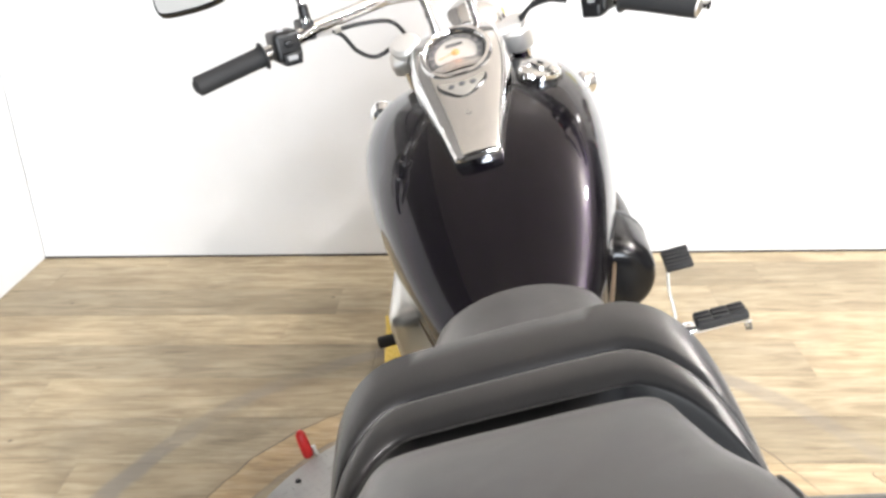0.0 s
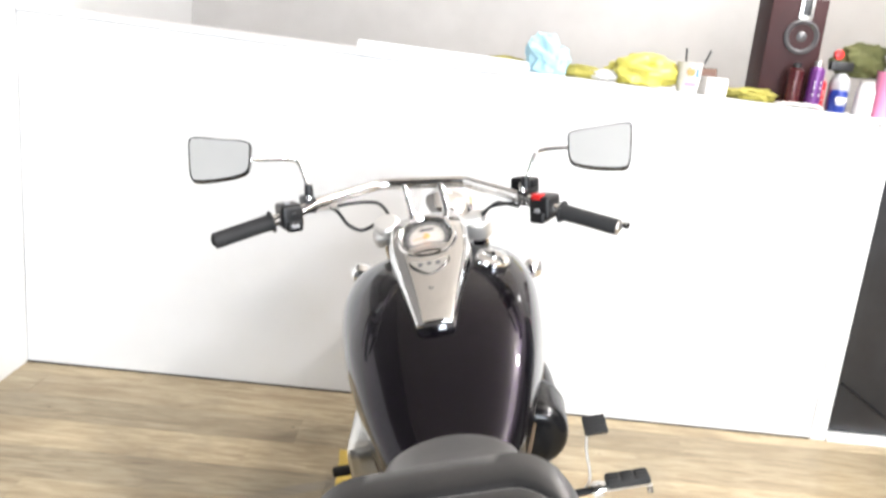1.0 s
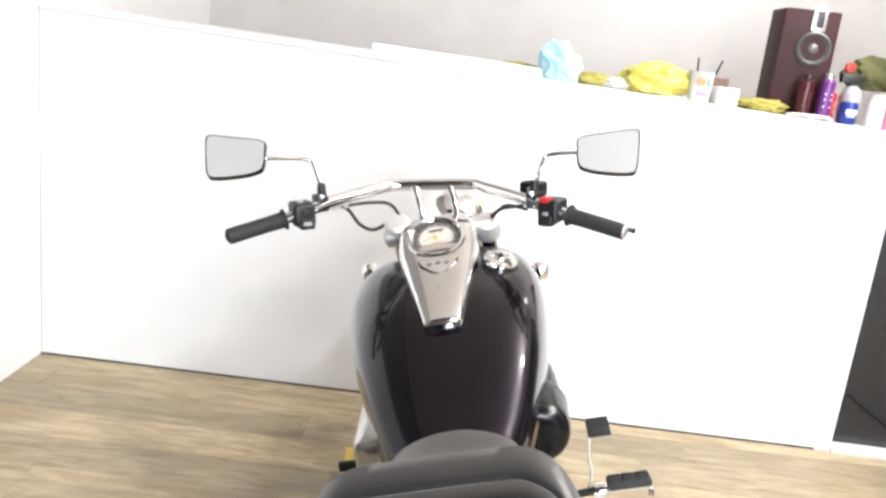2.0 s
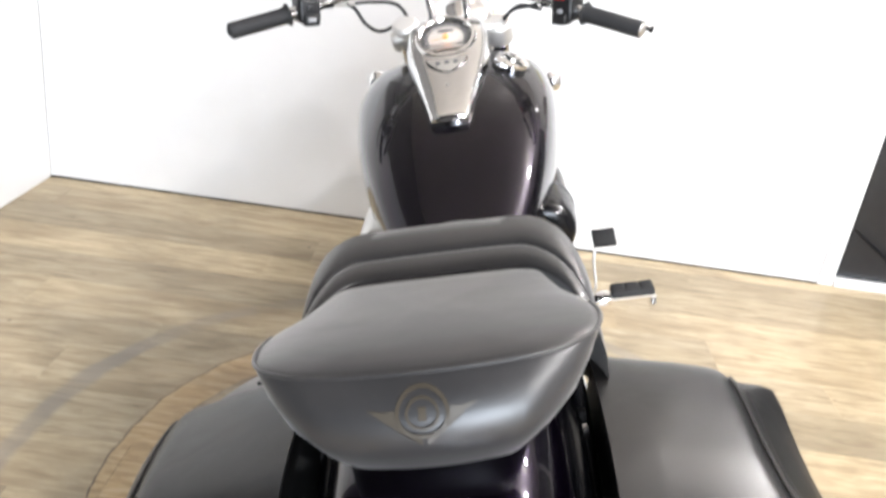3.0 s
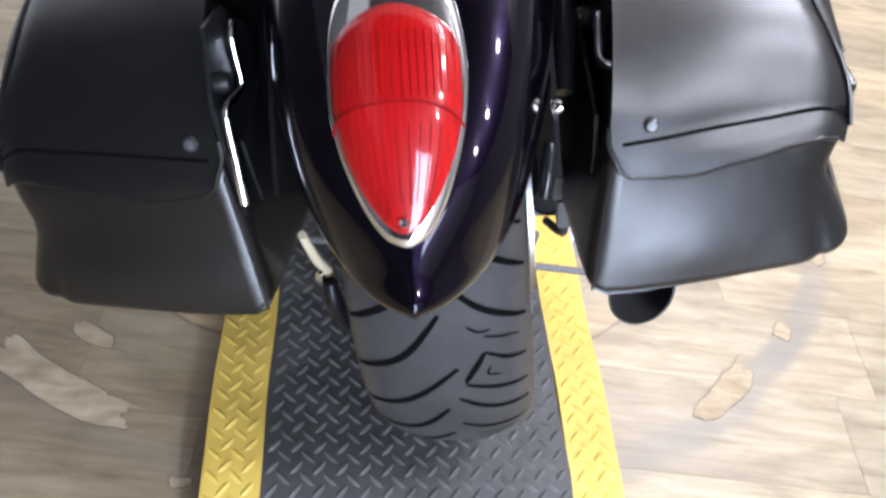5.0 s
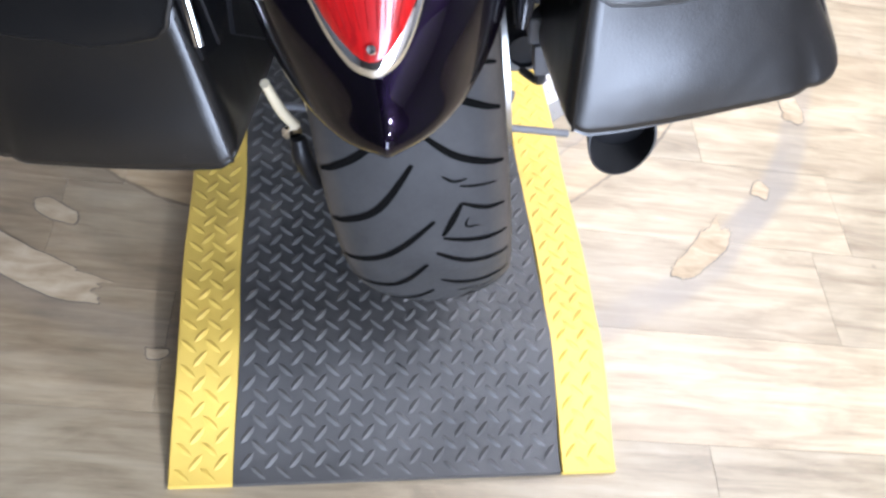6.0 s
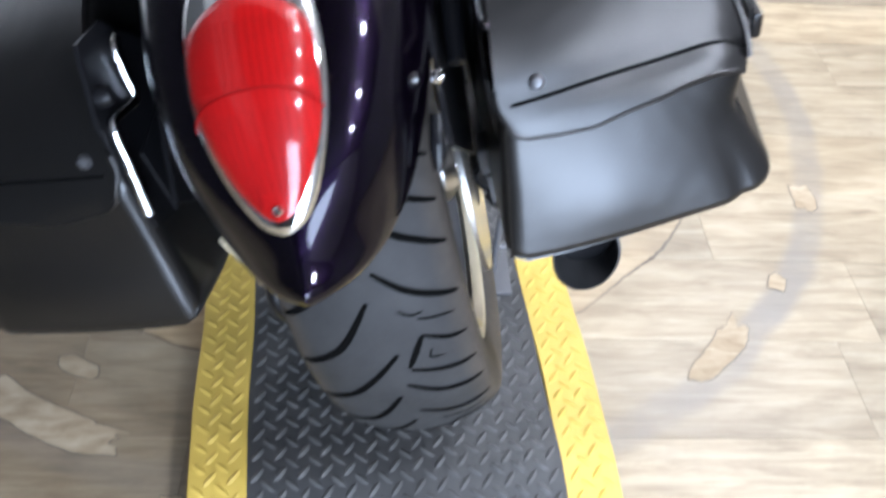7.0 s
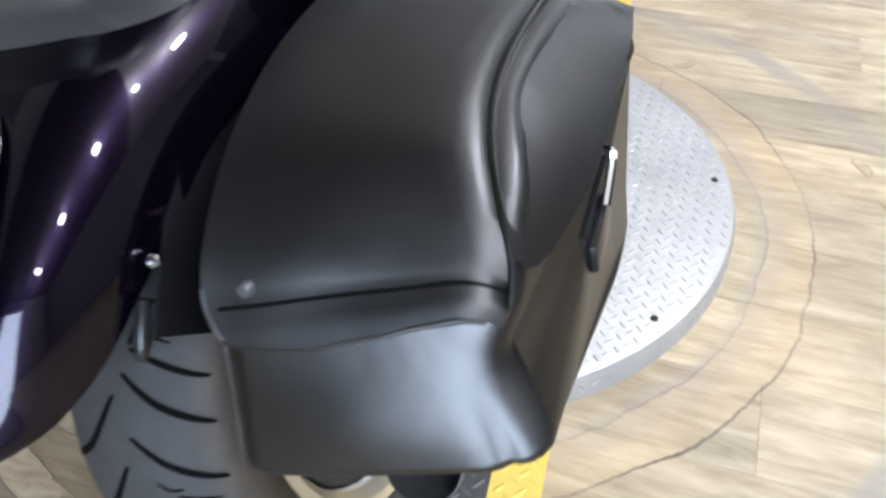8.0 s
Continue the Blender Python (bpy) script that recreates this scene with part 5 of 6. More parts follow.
        if s < 0:
            part("bracket_plate", plate(bmesh.new(), [(-0.20, 0.545), (-0.115, 0.500), (-0.045, 0.545), (-0.050, 0.640), (-0.100, 0.690), (-0.150, 0.700), (-0.190, 0.650)][::s], 0.004, Matrix.Translation((s * 0.1515, 0, 0)) @ Matrix(((0, 0, s, 0), (1, 0, 0, 0), (0, 1, 0, 0), (0, 0, 0, 1))), 0.001), BLACK_METAL, bike, "black bag mounting plate")
            part("plate_bolt", lathed([(0.0, 0.010), (0.007, 0.009), (0.009, 0.004), (0.009, -0.003)], facing((s * 0.149, -0.165, 0.660), (-s, 0, 0)), 14), BLACK_METAL, bike)
        part("rail_cover", boxed((0.008, 0.26, 0.20), (s * 0.150, 0.21, 0.575), 0.003, None), BLACK_METAL, bike, "matt black cover behind the saddlebag")
        part("bag_stay", boxed((0.005, 0.20, 0.07), (s * 0.151, -0.06, 0.56), 0.002, None), BLACK_METAL, bike)
    part("axle_adjuster", boxed((0.022, 0.05, 0.045), (-0.118, -0.02, 0.330), 0.008, None, 3), CREAM, bike, "cream metal chain adjuster")
    part("adjuster_bolt", lathed([(0.0, 0.012), (0.006, 0.011), (0.008, 0.0), (0.008, -0.01)], facing((-0.118, -0.045, 0.33), (0, -1, 0)), 12), CHROME, bike)
    clip = part("hose_clip", boxed((0.026, 0.036, 0.034), (0.135, -0.055, 0.428), 0.006, pose(0, 0, 0, 0, 0, 0), 3), GREY_PART, bike, "grey plastic connector")
    part("socket", boxed((0.018, 0.024, 0.040), (0.136, -0.066, 0.394), 0.004, None, 2), GREY_PART, clip)
    part("lead", tubed([(0.136, -0.066, 0.378), (0.135, -0.060, 0.350), (0.120, -0.02, 0.330)], 0.005, 8, 4), RUBBER, clip)
    part("grab_tube", tubed([(0.148, 0.16, 0.700), (0.150, 0.110, 0.680), (0.151, 0.060, 0.626), (0.154, 0.020, 0.575)], [0.008, 0.009, 0.009, 0.008], 12, 5), BLACK_GLOSS, bike, "black stay tube beside the saddlebag")
    part("tube_bolt", lathed([(0.0, 0.012), (0.009, 0.011), (0.011, 0.005), (0.011, -0.004)], facing((0.154, 0.004, 0.585), (0.1, -0.8, 0.6)), 14), CHROME, bike)
    part("tube_bolt", lathed([(0.0, 0.008), (0.006, 0.007), (0.008, 0.003), (0.008, -0.004)], facing((0.152, 0.136, 0.672), (-0.2, -0.7, 0.7)), 14), CHROME, bike)
    part("cable_tie", tubed([(0.153, 0.125, 0.660), (0.155, 0.10, 0.645), (0.156, 0.072, 0.628)], 0.003, 8, 4), CHROME, bike, "thin bright wire clip")
    part("silencer_bracket", plate(bmesh.new(), [(0.000, 0.474), (-0.018, 0.470), (-0.050, 0.462), (-0.100, 0.440), (-0.128, 0.400), (-0.122, 0.380), (-0.104, 0.396), (-0.085, 0.425), (-0.045, 0.444), (-0.002, 0.456)], 0.004, Matrix.Translation((0.153, 0, 0)) @ Matrix(((0, 0, 1, 0), (1, 0, 0, 0), (0, 1, 0, 0), (0, 0, 0, 1))), 0.001), SATIN, bike, "bare silencer bracket")


BAR = Matrix.Translation((0, 1.262, 1.038)) @ Matrix.Rotation(radians(-3.0), 4, "Z") @ Matrix.Rotation(radians(7.4), 4, "Y")


def in_bar(pts):
    return [BAR @ Vector(p) for p in pts]


def build_bars():
    bars = empty_part("handlebar", "chrome drag handlebar with black rubber grips")
    half = [(0.095, 0, 0), (0.13, -0.035, -0.002), (0.215, -0.125, -0.012), (0.245, -0.150, -0.020), (0.315, -0.187, -0.040), (0.41, -0.245, -0.060)]
    pts = [(-x, y, z) for x, y, z in half[::-1]] + [(0, 0.004, 0.0)] + half
    part("tube", tubed(in_bar(pts), 0.0135, 16, 6), CHROME, bars, "chrome tube")
    for s in (-1, 1):
        S = lambda p: (s * p[0], p[1], p[2])
        a, b = Vector(S((0.312, -0.186, -0.039))), Vector(S((0.420, -0.251, -0.062)))
        d = (b - a)
        grip = part("grip", tubed(in_bar([a, a + d * 0.03, a + d * 0.05, a + d * 0.5, a + d * 0.97, b]), [0.024, 0.024, 0.0185, 0.0175, 0.0175, 0.0165], 18, 4), RUBBER, bars, "black ribbed rubber grip")
        part("bar_end", tubed(in_bar([b, b + d * 0.03, b + d * 0.06]), [0.014, 0.013, 0.006], 14, 3), SATIN if s > 0 else RUBBER, grip)
        # switch housing
        c = Vector(S((0.278, -0.168, -0.030)))
        ang = math.atan2(d.y, d.x) if s > 0 else math.atan2(-d.y, -d.x)
        m = BAR @ Matrix.Translation(c) @ Matrix.Rotation(ang, 4, "Z")
        sw = part("switch_box", boxed((0.048, 0.058, 0.052), (0, 0, 0), 0.009, m, 3), PLASTIC, bars, "black switch housing")
        part("switch_base", boxed((0.034, 0.036, 0.024), (-0.002 * s, -0.018, -0.020), 0.006, m, 3), PLASTIC, sw)
        if s > 0:
            part("stop_switch", boxed((0.022, 0.022, 0.012), (-0.006, -0.018, 0.024), 0.002, m), RED_PLASTIC, sw, "red engine stop switch")
            part("starter_button", boxed((0.012, 0.008, 0.008), (-0.002, -0.030, -0.004), 0.002, m), GREY_PRINT, sw)
        else:
            part("dimmer_switch", boxed((0.014, 0.010, 0.008), (-0.004, -0.004, 0.026), 0.002, m), GREY_PRINT, sw)
            part("signal_switch", boxed((0.014, 0.012, 0.010), (0.0, -0.030, 0.006), 0.003, m), PLASTIC, sw)
            part("horn_button", boxed((0.018, 0.008, 0.008), (0.0, -0.038, -0.018), 0.002, m), GREY_PRINT, sw)
        # lever perch, lever, mirror
        c2 = Vector(S((0.236, -0.143, -0.014)))
        m2 = BAR @ Matrix.Translation(c2) @ Matrix.Rotation(ang, 4, "Z")
        part("lever_perch", boxed((0.026, 0.050, 0.036), (0, 0.014, 0.0), 0.006, m2, 2), PLASTIC, bars, "black lever perch")
        part("perch_bolt", lathed([(0.0, 0.006), (0.006, 0.005), (0.007, 0.0), (0.007, -0.003)], m2 @ Matrix.Translation((0.004 * s, -0.012, 0.018)), 12), CHROME, bars)
        if s > 0:
            part("brake_reservoir", boxed((0.054, 0.040, 0.036), (-0.020, 0.040, 0.018), 0.008, m2, 3), BLACK_METAL, bars, "black brake fluid reservoir")
            part("sight_glass", lathed([(0.0, 0.004), (0.008, 0.003), (0.009, 0.0)], m2 @ pose(-0.016, 0.019, 0.020, 90, 0, 0), 16), SATIN, bars)
        else:
            part("clutch_clamp", boxed((0.05, 0.018, 0.014), (0.040, 0.012, -0.012), 0.004, m2), SATIN, bars)
        lev = [S((0.245, -0.105, -0.022)), S((0.285, -0.112, -0.030)), S((0.34, -0.148, -0.045)), S((0.40, -0.19, -0.058)), S((0.435, -0.218, -0.064)), S((0.446, -0.226, -0.066))]
        if s < 0:
            lev = [S((0.245, -0.105, -0.026)), S((0.285, -0.112, -0.040)), S((0.33, -0.140, -0.058)), S((0.37, -0.165, -0.068)), S((0.395, -0.182, -0.072)), S((0.404, -0.190, -0.073))]
        part("lever", tubed(in_bar(lev), [0.008, 0.0075, 0.006, 0.0055, 0.006, 0.008], 10), CHROME, bars, "chrome lever")
        mir = empty_part("mirror", "chrome-stemmed rear-view mirror", bars)
        mc = Vector(S((0.420 if s < 0 else 0.396, -0.165, 0.098 if s < 0 else 0.092)))
        part("stem", tubed(in_bar([S((0.240, -0.125, 0.004)), S((0.246, -0.115, 0.03)), S((0.262, -0.10, 0.072)), S((0.275, -0.10, 0.081)), S((0.30, -0.115, 0.086)), S((0.342, -0.150, 0.092)), S((0.372 if s < 0 else 0.350, -0.160, 0.094))]), [0.006, 0.0055, 0.005, 0.005, 0.005, 0.005, 0.005], 10, 5), CHROME, mir)
        part("stem_foot", lathed([(0.0, 0.03), (0.009, 0.028), (0.011, 0.0), (0.0, 0.0)], BAR @ Matrix.Translation(S((0.240, -0.125, 0.0))), 12), PLASTIC, mir)
        outline = spline([(-0.061 * s, 0.034), (0.0, 0.044), (0.056 * s, 0.051), (0.066 * s, 0.040), (0.064 * s, 0.0), (0.060 * s, -0.034), (0.046 * s, -0.046), (-0.010 * s, -0.044), (-0.050 * s, -0.036), (-0.064 * s, -0.022), (-0.066 * s, 0.010)], 5, True)
        nrm = Vector((-s * 0.10, -1.0, 0.62))
        mm = BAR @ facing(mc, nrm, (0, 0, 1))
        o = [(x, y * 1.06) for x, y in outline]
        if s > 0:
            o = o[::-1]
        part("shell", plate(bmesh.new(), [(x * 1.015, y * 1.02) for x, y in o], 0.014, mm @ Matrix.Translation((0, 0, -0.012)), 0.002), BLACK_GLOSS, mir, "black mirror shell")
        part("glass", plate(bmesh.new(), [(x * 0.965, y * 0.955) for x, y in o], 0.001, mm @ Matrix.Translation((0, 0, 0.0022))), MIRROR, mir, "mirror glass")
        # risers and fork
        part("riser", tubed([BAR @ Vector((s * 0.042, 0.0, 0.0)), (s * 0.041 + 0.006, 1.245, 1.0), (s * 0.040 + 0.010, 1.228, 0.945)], [0.009, 0.0085, 0.011], 14, 4), CHROME, bike, "chrome handlebar riser")
        fork = Vector((s * 0.105 + 0.012, 1.215, 0.952 - s * 0.012))
        down = Vector((0, 0.53, -0.85)).normalized()
        part("fork_cap", lathed([(0.0, 0.010), (0.024, 0.009), (0.031, 0.002), (0.032, -0.040), (0.0, -0.040)], facing(fork, -down), 24), ALU, bike, "polished fork cap")
        part("fork_leg", tubed([fork - down * -0.03, fork + down * 0.25, fork + down * 0.74], [0.023, 0.023, 0.028], 16, 2), CHROME, bike, "chrome fork leg")
        part("signal_lamp", lathed([(0.0, 0.035), (0.018, 0.03), (0.028, 0.012), (0.028, -0.01), (0.02, -0.03), (0.0, -0.04)], facing((s * 0.215 + 0.02, 1.35, 0.79 - s * 0.03), (0, -1, 0)), 20), CHROME, bike, "chrome front turn signal")
        part("signal_stalk", tubed([(s * 0.12, 1.30, 0.79), (s * 0.20 + 0.02, 1.35, 0.79 - s * 0.03)], 0.008, 8, 2), CHROME, bike)
    part("top_clamp", boxed((0.26, 0.062, 0.030), (0, 0, 0), 0.012, pose(0, 1.225, 0.93, -32, 0, 0), 3), ALU, bike, "polished upper fork clamp")
    part("headlamp", lathed([(0.0, -0.11), (0.035, -0.10), (0.07, -0.07), (0.09, -0.02), (0.095, 0.03), (0.098, 0.045), (0.09, 0.05), (0.0, 0.055)], facing((0.035, 1.47, 0.895), (0.1, 1, -0.05)) @ Matrix.Scale(0.95, 4), 36), CHROME, bike, "chrome headlamp bowl")
    # cables
    cab = [[(-0.235, -0.115, -0.02), (-0.19, -0.10, -0.035), (-0.165, -0.085, -0.075), (-0.135, -0.06, -0.095), (-0.095, -0.01, -0.085), (-0.07, 0.05, -0.10)],
           [(-0.20, -0.115, -0.028), (-0.15, -0.06, -0.03), (-0.10, -0.01, -0.045), (-0.075, 0.03, -0.10)],
           [(0.215, -0.12, -0.03), (0.165, -0.08, -0.045), (0.145, -0.05, -0.07), (0.12, 0.0, -0.10), (0.09, 0.04, -0.13)],
           [(0.225, -0.115, -0.04), (0.18, -0.09, -0.035), (0.155, -0.065, -0.055), (0.13, -0.01, -0.085), (0.10, 0.04, -0.13)]]
    for c in cab:
        part("cable", tubed(in_bar(c), 0.0042, 8, 6), RUBBER, bike, "black control cable")


def build_engine():
    part("crankcase", boxed((0.30, 0.46, 0.26), (0, 0.74, 0.30), 0.05, None, 4), SATIN, bike, "polished aluminium crankcase")
    for y, lean in ((0.62, 24), (0.92, -26)):
        cyl = empty_part("cylinder", "finned black engine cylinder")
        m = pose(0, 0.77, 0.36, lean * 1.0, 0, 0)
        part("barrel", lathed([(0.0, 0.0), (0.062, 0.0), (0.062, 0.22), (0.0, 0.22)], m, 28), BLACK_METAL, cyl)
        for k in range(7):
            part("fin", boxed((0.175, 0.16, 0.006), (0, 0, 0.05 + 0.022 * k), 0.002, m, 1), BLACK_METAL, cyl)
        part("head_cover", boxed((0.17, 0.15, 0.05), (0, 0, 0.215), 0.018, m, 3), CHROME, cyl)
    part("side_cover", lathed([(0.0, 0.030), (0.07, 0.028), (0.10, 0.018), (0.115, 0.0), (0.115, -0.02), (0.0, -0.02)], facing((-0.165, 0.70, 0.33), (-1, 0, 0)), 36), CHROME, bike, "chrome clutch cover")
    part("side_cover", lathed([(0.0, 0.030), (0.06, 0.028), (0.085, 0.018), (0.10, 0.0), (0.10, -0.02), (0.0, -0.02)], facing((0.165, 0.72, 0.33), (1, 0, 0)), 36), CHROME, bike, "chrome alternator cover")
    # left-hand box with a stippled metal face
    part("left_cover", boxed((0.095, 0.24, 0.22), (-0.158, 0.86, 0.545), 0.028, None, 3), SATIN, bike, "stippled aluminium left cover")
    # black teardrop air cleaner on the right
    bm = bmesh.new()
    rows = [(0.752, 0.030, 0.030, 0.606), (0.756, 0.052, 0.050, 0.606), (0.772, 0.064, 0.062, 0.606), (0.81, 0.069, 0.067, 0.607), (0.872, 0.071, 0.068, 0.612), (0.876, 0.064, 0.062, 0.613), (0.95, 0.062, 0.060, 0.632), (1.03, 0.048, 0.046, 0.655), (1.10, 0.018, 0.020, 0.678)]
    rings = []
    for y, d, h, z in spline(rows, 3):
        rings.append([(0.152 + d * math.cos(a), y, z + h * math.sin(a)) for a in (2 * math.pi * k / 28 for k in range(28))])
    skin(bm, rings)
    part("air_cleaner", bm, BLACK_GLOSS, bike, "glossy black teardrop air cleaner", 60)
    part("clamp_band", tubed([(0.152 + 0.0705 * math.cos(a), 0.866, 0.612 + 0.0675 * math.sin(a)) for a in (2 * math.pi * k / 24 for k in range(25))], 0.0022, 6, 1), GREY_PART, bike, "thin steel clamp band")
    part("intake_bolt", lathed([(0.0, 0.006), (0.005, 0.005), (0.007, 0.0), (0.007, -0.004)], facing((0.118, 0.752, 0.60), (0, -1, 0.2)), 12), SATIN, bike)
    part("intake_elbow", tubed([(0.10, 0.80, 0.56), (0.135, 0.775, 0.535), (0.165, 0.80, 0.49), (0.175, 0.84, 0.44)], [0.026, 0.030, 0.030, 0.026], 16, 5), BLACK_METAL, bike, "black intake elbow")
    # frame
    part("frame_spine", tubed([(0, 1.22, 0.86), (0, 0.9, 0.62), (0, 0.45, 0.56), (0, 0.1, 0.62)], 0.028, 14), BLACK_METAL, bike)
    for s in (-1, 1):
        part("frame_cradle", tubed([(s * 0.05, 1.20, 0.80), (s * 0.09, 1.10, 0.35), (s * 0.11, 0.98, 0.16), (s * 0.12, 0.55, 0.16), (s * 0.11, 0.45, 0.40), (s * 0.09, 0.42, 0.58)], 0.016, 10), BLACK_METAL, bike)
        part("side_panel", boxed((0.030, 0.20, 0.17), (s * 0.135, 0.46, 0.53), 0.014, None, 3), PEARL, bike, "glossy black side panel")
    # exhaust on the right
    ex = empty_part("exhaust", "chrome header pipes with a black-tipped silencer")
    part("header_pipe", tubed([(0.09, 1.00, 0.46), (0.14, 1.02, 0.40), (0.165, 1.00, 0.30), (0.19, 0.85, 0.22), (0.20, 0.55, 0.235), (0.225, 0.30, 0.26)], 0.021, 14), CHROME, ex)
    part("silencer", tubed([(0.22, 0.36, 0.255), (0.225, 0.26, 0.275), (0.222, 0.05, 0.300), (0.217, -0.10, 0.318)], [0.024, 0.034, 0.036, 0.036], 24, 5), BLACK_METAL, ex, "black silencer")
    # the lower inner side of the tip reaches furthest back
    c0, axis = Vector((0.217, -0.098, 0.318)), Vector((-0.008, -0.15, 0.018)).normalized()
    side = axis.cross(Vector((0, 0, 1))).normalized()
    up = side.cross(axis)
    rings = []
    for r, deep, cut in ((0.0362, 0.0, 0), (0.0372, 0.018, 1), (0.0350, 0.0185, 1), (0.0335, 0.0, 0), (0.0330, -0.04, 0)):
        ring = []
        for k in range(32):
            q = 2 * math.pi * k / 32
            d = side * math.cos(q) + up * math.sin(q)
            reach = deep + cut * 0.030 * (0.5 + 0.5 * (-0.55 * d.x - 0.83 * d.z))
            ring.append(tuple(c0 + d * r + axis * reach))
        rings.append(ring)
    bm = bmesh.new()
    skin(bm, rings)
    part("tip", bm, TIP_STEEL, ex, "black slash-cut tip", 40)
    # foot controls
    for s in (-1, 1):
        peg = empty_part("footpeg", "black rubber footpeg on a chrome bar")
        m = pose(s * 0.345, 1.035, 0.316, 0, 0, 0)
        part("peg_bar", tubed([(s * 0.12, 1.03, 0.30), (s * 0.25, 1.035, 0.305), (s * 0.30, 1.035, 0.307)], 0.009, 12, 3), BLACK_METAL, peg)
        part("peg_tray", boxed((0.104, 0.034, 0.008), (s * 0.008, 0.003, -0.009), 0.003, m), SATIN, peg, "bright metal tray")
        part("peg_rubber", boxed((0.100, 0.044, 0.018), (s * 0.008, 0, 0.004), 0.005, m), RUBBER, peg)
        for k in range(3):
            for j in range(3):
                part("peg_rib", boxed((0.029, 0.008, 0.005), (s * 0.008 - 0.032 + 0.032 * k, -0.014 + 0.014 * j, 0.0145), 0.0015, m, 1), RUBBER, peg)
        part("peg_knuckle", lathed([(0.0, -0.02), (0.016, -0.016), (0.019, 0.0), (0.016, 0.016), (0.0, 0.02)], pose(s * 0.285, 1.033, 0.306, 0, 90, 0), 16), CHROME, peg)
        part("peg_feeler", tubed([(s * 0.40, 1.025, 0.30), (s * 0.40, 1.022, 0.285)], 0.007, 8, 1), CHROME, peg)
    brk = empty_part("brake_pedal", "ribbed rubber brake pedal on a chrome arm")
    m = pose(0.305, 1.105, 0.43, 28, 0, 0)
    part("pad", boxed((0.054, 0.050, 0.012), (0, 0, 0), 0.004, m), RUBBER, brk)
    for j in range(5):
        part("pad_rib", boxed((0.048, 0.005, 0.004), (0, -0.018 + 0.009 * j, 0.0075), 0.001, m, 1), RUBBER, brk)
    part("arm", tubed([(0.285, 1.10, 0.425), (0.275, 1.085, 0.38), (0.268, 1.06, 0.31), (0.20, 1.03, 0.28)], 0.0032, 10, 4), SATIN, brk)
    shf = empty_part("shift_pedal", "black rubber shift peg on a chrome arm")
    part("arm", tubed([(-0.19, 0.90, 0.30), (-0.21, 0.98, 0.36), (-0.228, 1.06, 0.425)], 0.007, 10, 4), CHROME, shf)
    part("peg", tubed([(-0.225, 1.075, 0.432), (-0.315, 1.085, 0.428)], 0.0125, 14, 2), RUBBER, shf)
    part("side_stand", tubed([(-0.13, 0.66, 0.18), (-0.22, 0.62, 0.10), (-0.268, 0.60, 0.078)], [0.013, 0.011, 0.012], 10, 4), CHROME, bike, "chrome side stand")
    part("fender_stay", tubed([(-0.120, -0.172, 0.488), (-0.121, -0.150, 0.430), (-0.121, -0.124, 0.384)], [0.0045, 0.0055, 0.0055], 12, 4), CREAM, bike, "cream fender stay")
    part("stay_bolt", lathed([(0.0, 0.010), (0.006, 0.009), (0.008, 0.0), (0.008, -0.006)], facing((-0.126, -0.124, 0.376), (-0.6, -0.7, 0.3)), 12), CHROME, bike)
    part("stay_arm", tubed([(-0.120, -0.132, 0.372), (-0.120, -0.138, 0.345), (-0.118, -0.126, 0.290)], [0.008, 0.011, 0.008], 10, 4), BLACK_METAL, bike)
    part("brake_caliper", boxed((0.05, 0.09, 0.06), (0.135, 0.15, 0.235), 0.012, None, 3), GREY_PART, bike, "grey rear brake caliper")
    turn = Matrix.Translation((0.100, AXLE_Y, WHEEL_R)) @ Matrix.Rotation(radians(90), 4, "Y")
    part("brake_disc", lathed([(0.06, -0.003), (0.14, -0.003), (0.14, 0.003), (0.06, 0.003), (0.06, -0.003)], turn, 48), SATIN, bike, "steel brake disc")
    # front fender
    bm = bmesh.new()
    fy, fz, fr = 1.745, 0.310, 0.345
    outer, inner = [], []
    for i in range(25):
        a = radians(25 + 130 * i / 24)
        for lst, e in ((outer, 0.0), (inner, 0.005)):
            lst.append([(0.078 * math.sin(q), fy + (fr - e - 0.06 * (1 - math.cos(q))) * math.cos(a), fz + (fr - e - 0.06 * (1 - math.cos(q))) * math.sin(a)) for q in (k / 8 * 1.5 for k in range(-8, 9))])
    skin(bm, [o + i[::-1] for o, i in zip(outer, inner)])
    part("front_fender", bm, PEARL, bike, "glossy black violet front fender", 60)


def wheel_chock():
    ch = tagged(new("wheel_chock"), "thin steel chock rods beside the rear wheel", "chock")
    ch.matrix_world = Matrix.Translation((0.385, 0.62, 0)) @ Matrix.Rotation(radians(1.6), 4, "Z")
    for s, x0, x1 in ((1, 0.085, 0.20), (-1, 0.14, 0.26)):
        part("rod", tubed([(s * x0, 0, 0.125), (s * x1, 0.0, 0.125)], 0.006, 10, 2), GREY_PART, ch)
        part("upright", tubed([(s * (x0 + 0.004), 0.0, 0.064), (s * (x0 + 0.004), 0.0, 0.2)], 0.006, 10, 2), GREY_PART, ch)
        part("foot", boxed((0.04, 0.10, 0.006), (s * (x0 + 0.01), 0.0, 0.0665), 0.001), GREY_PART, ch)


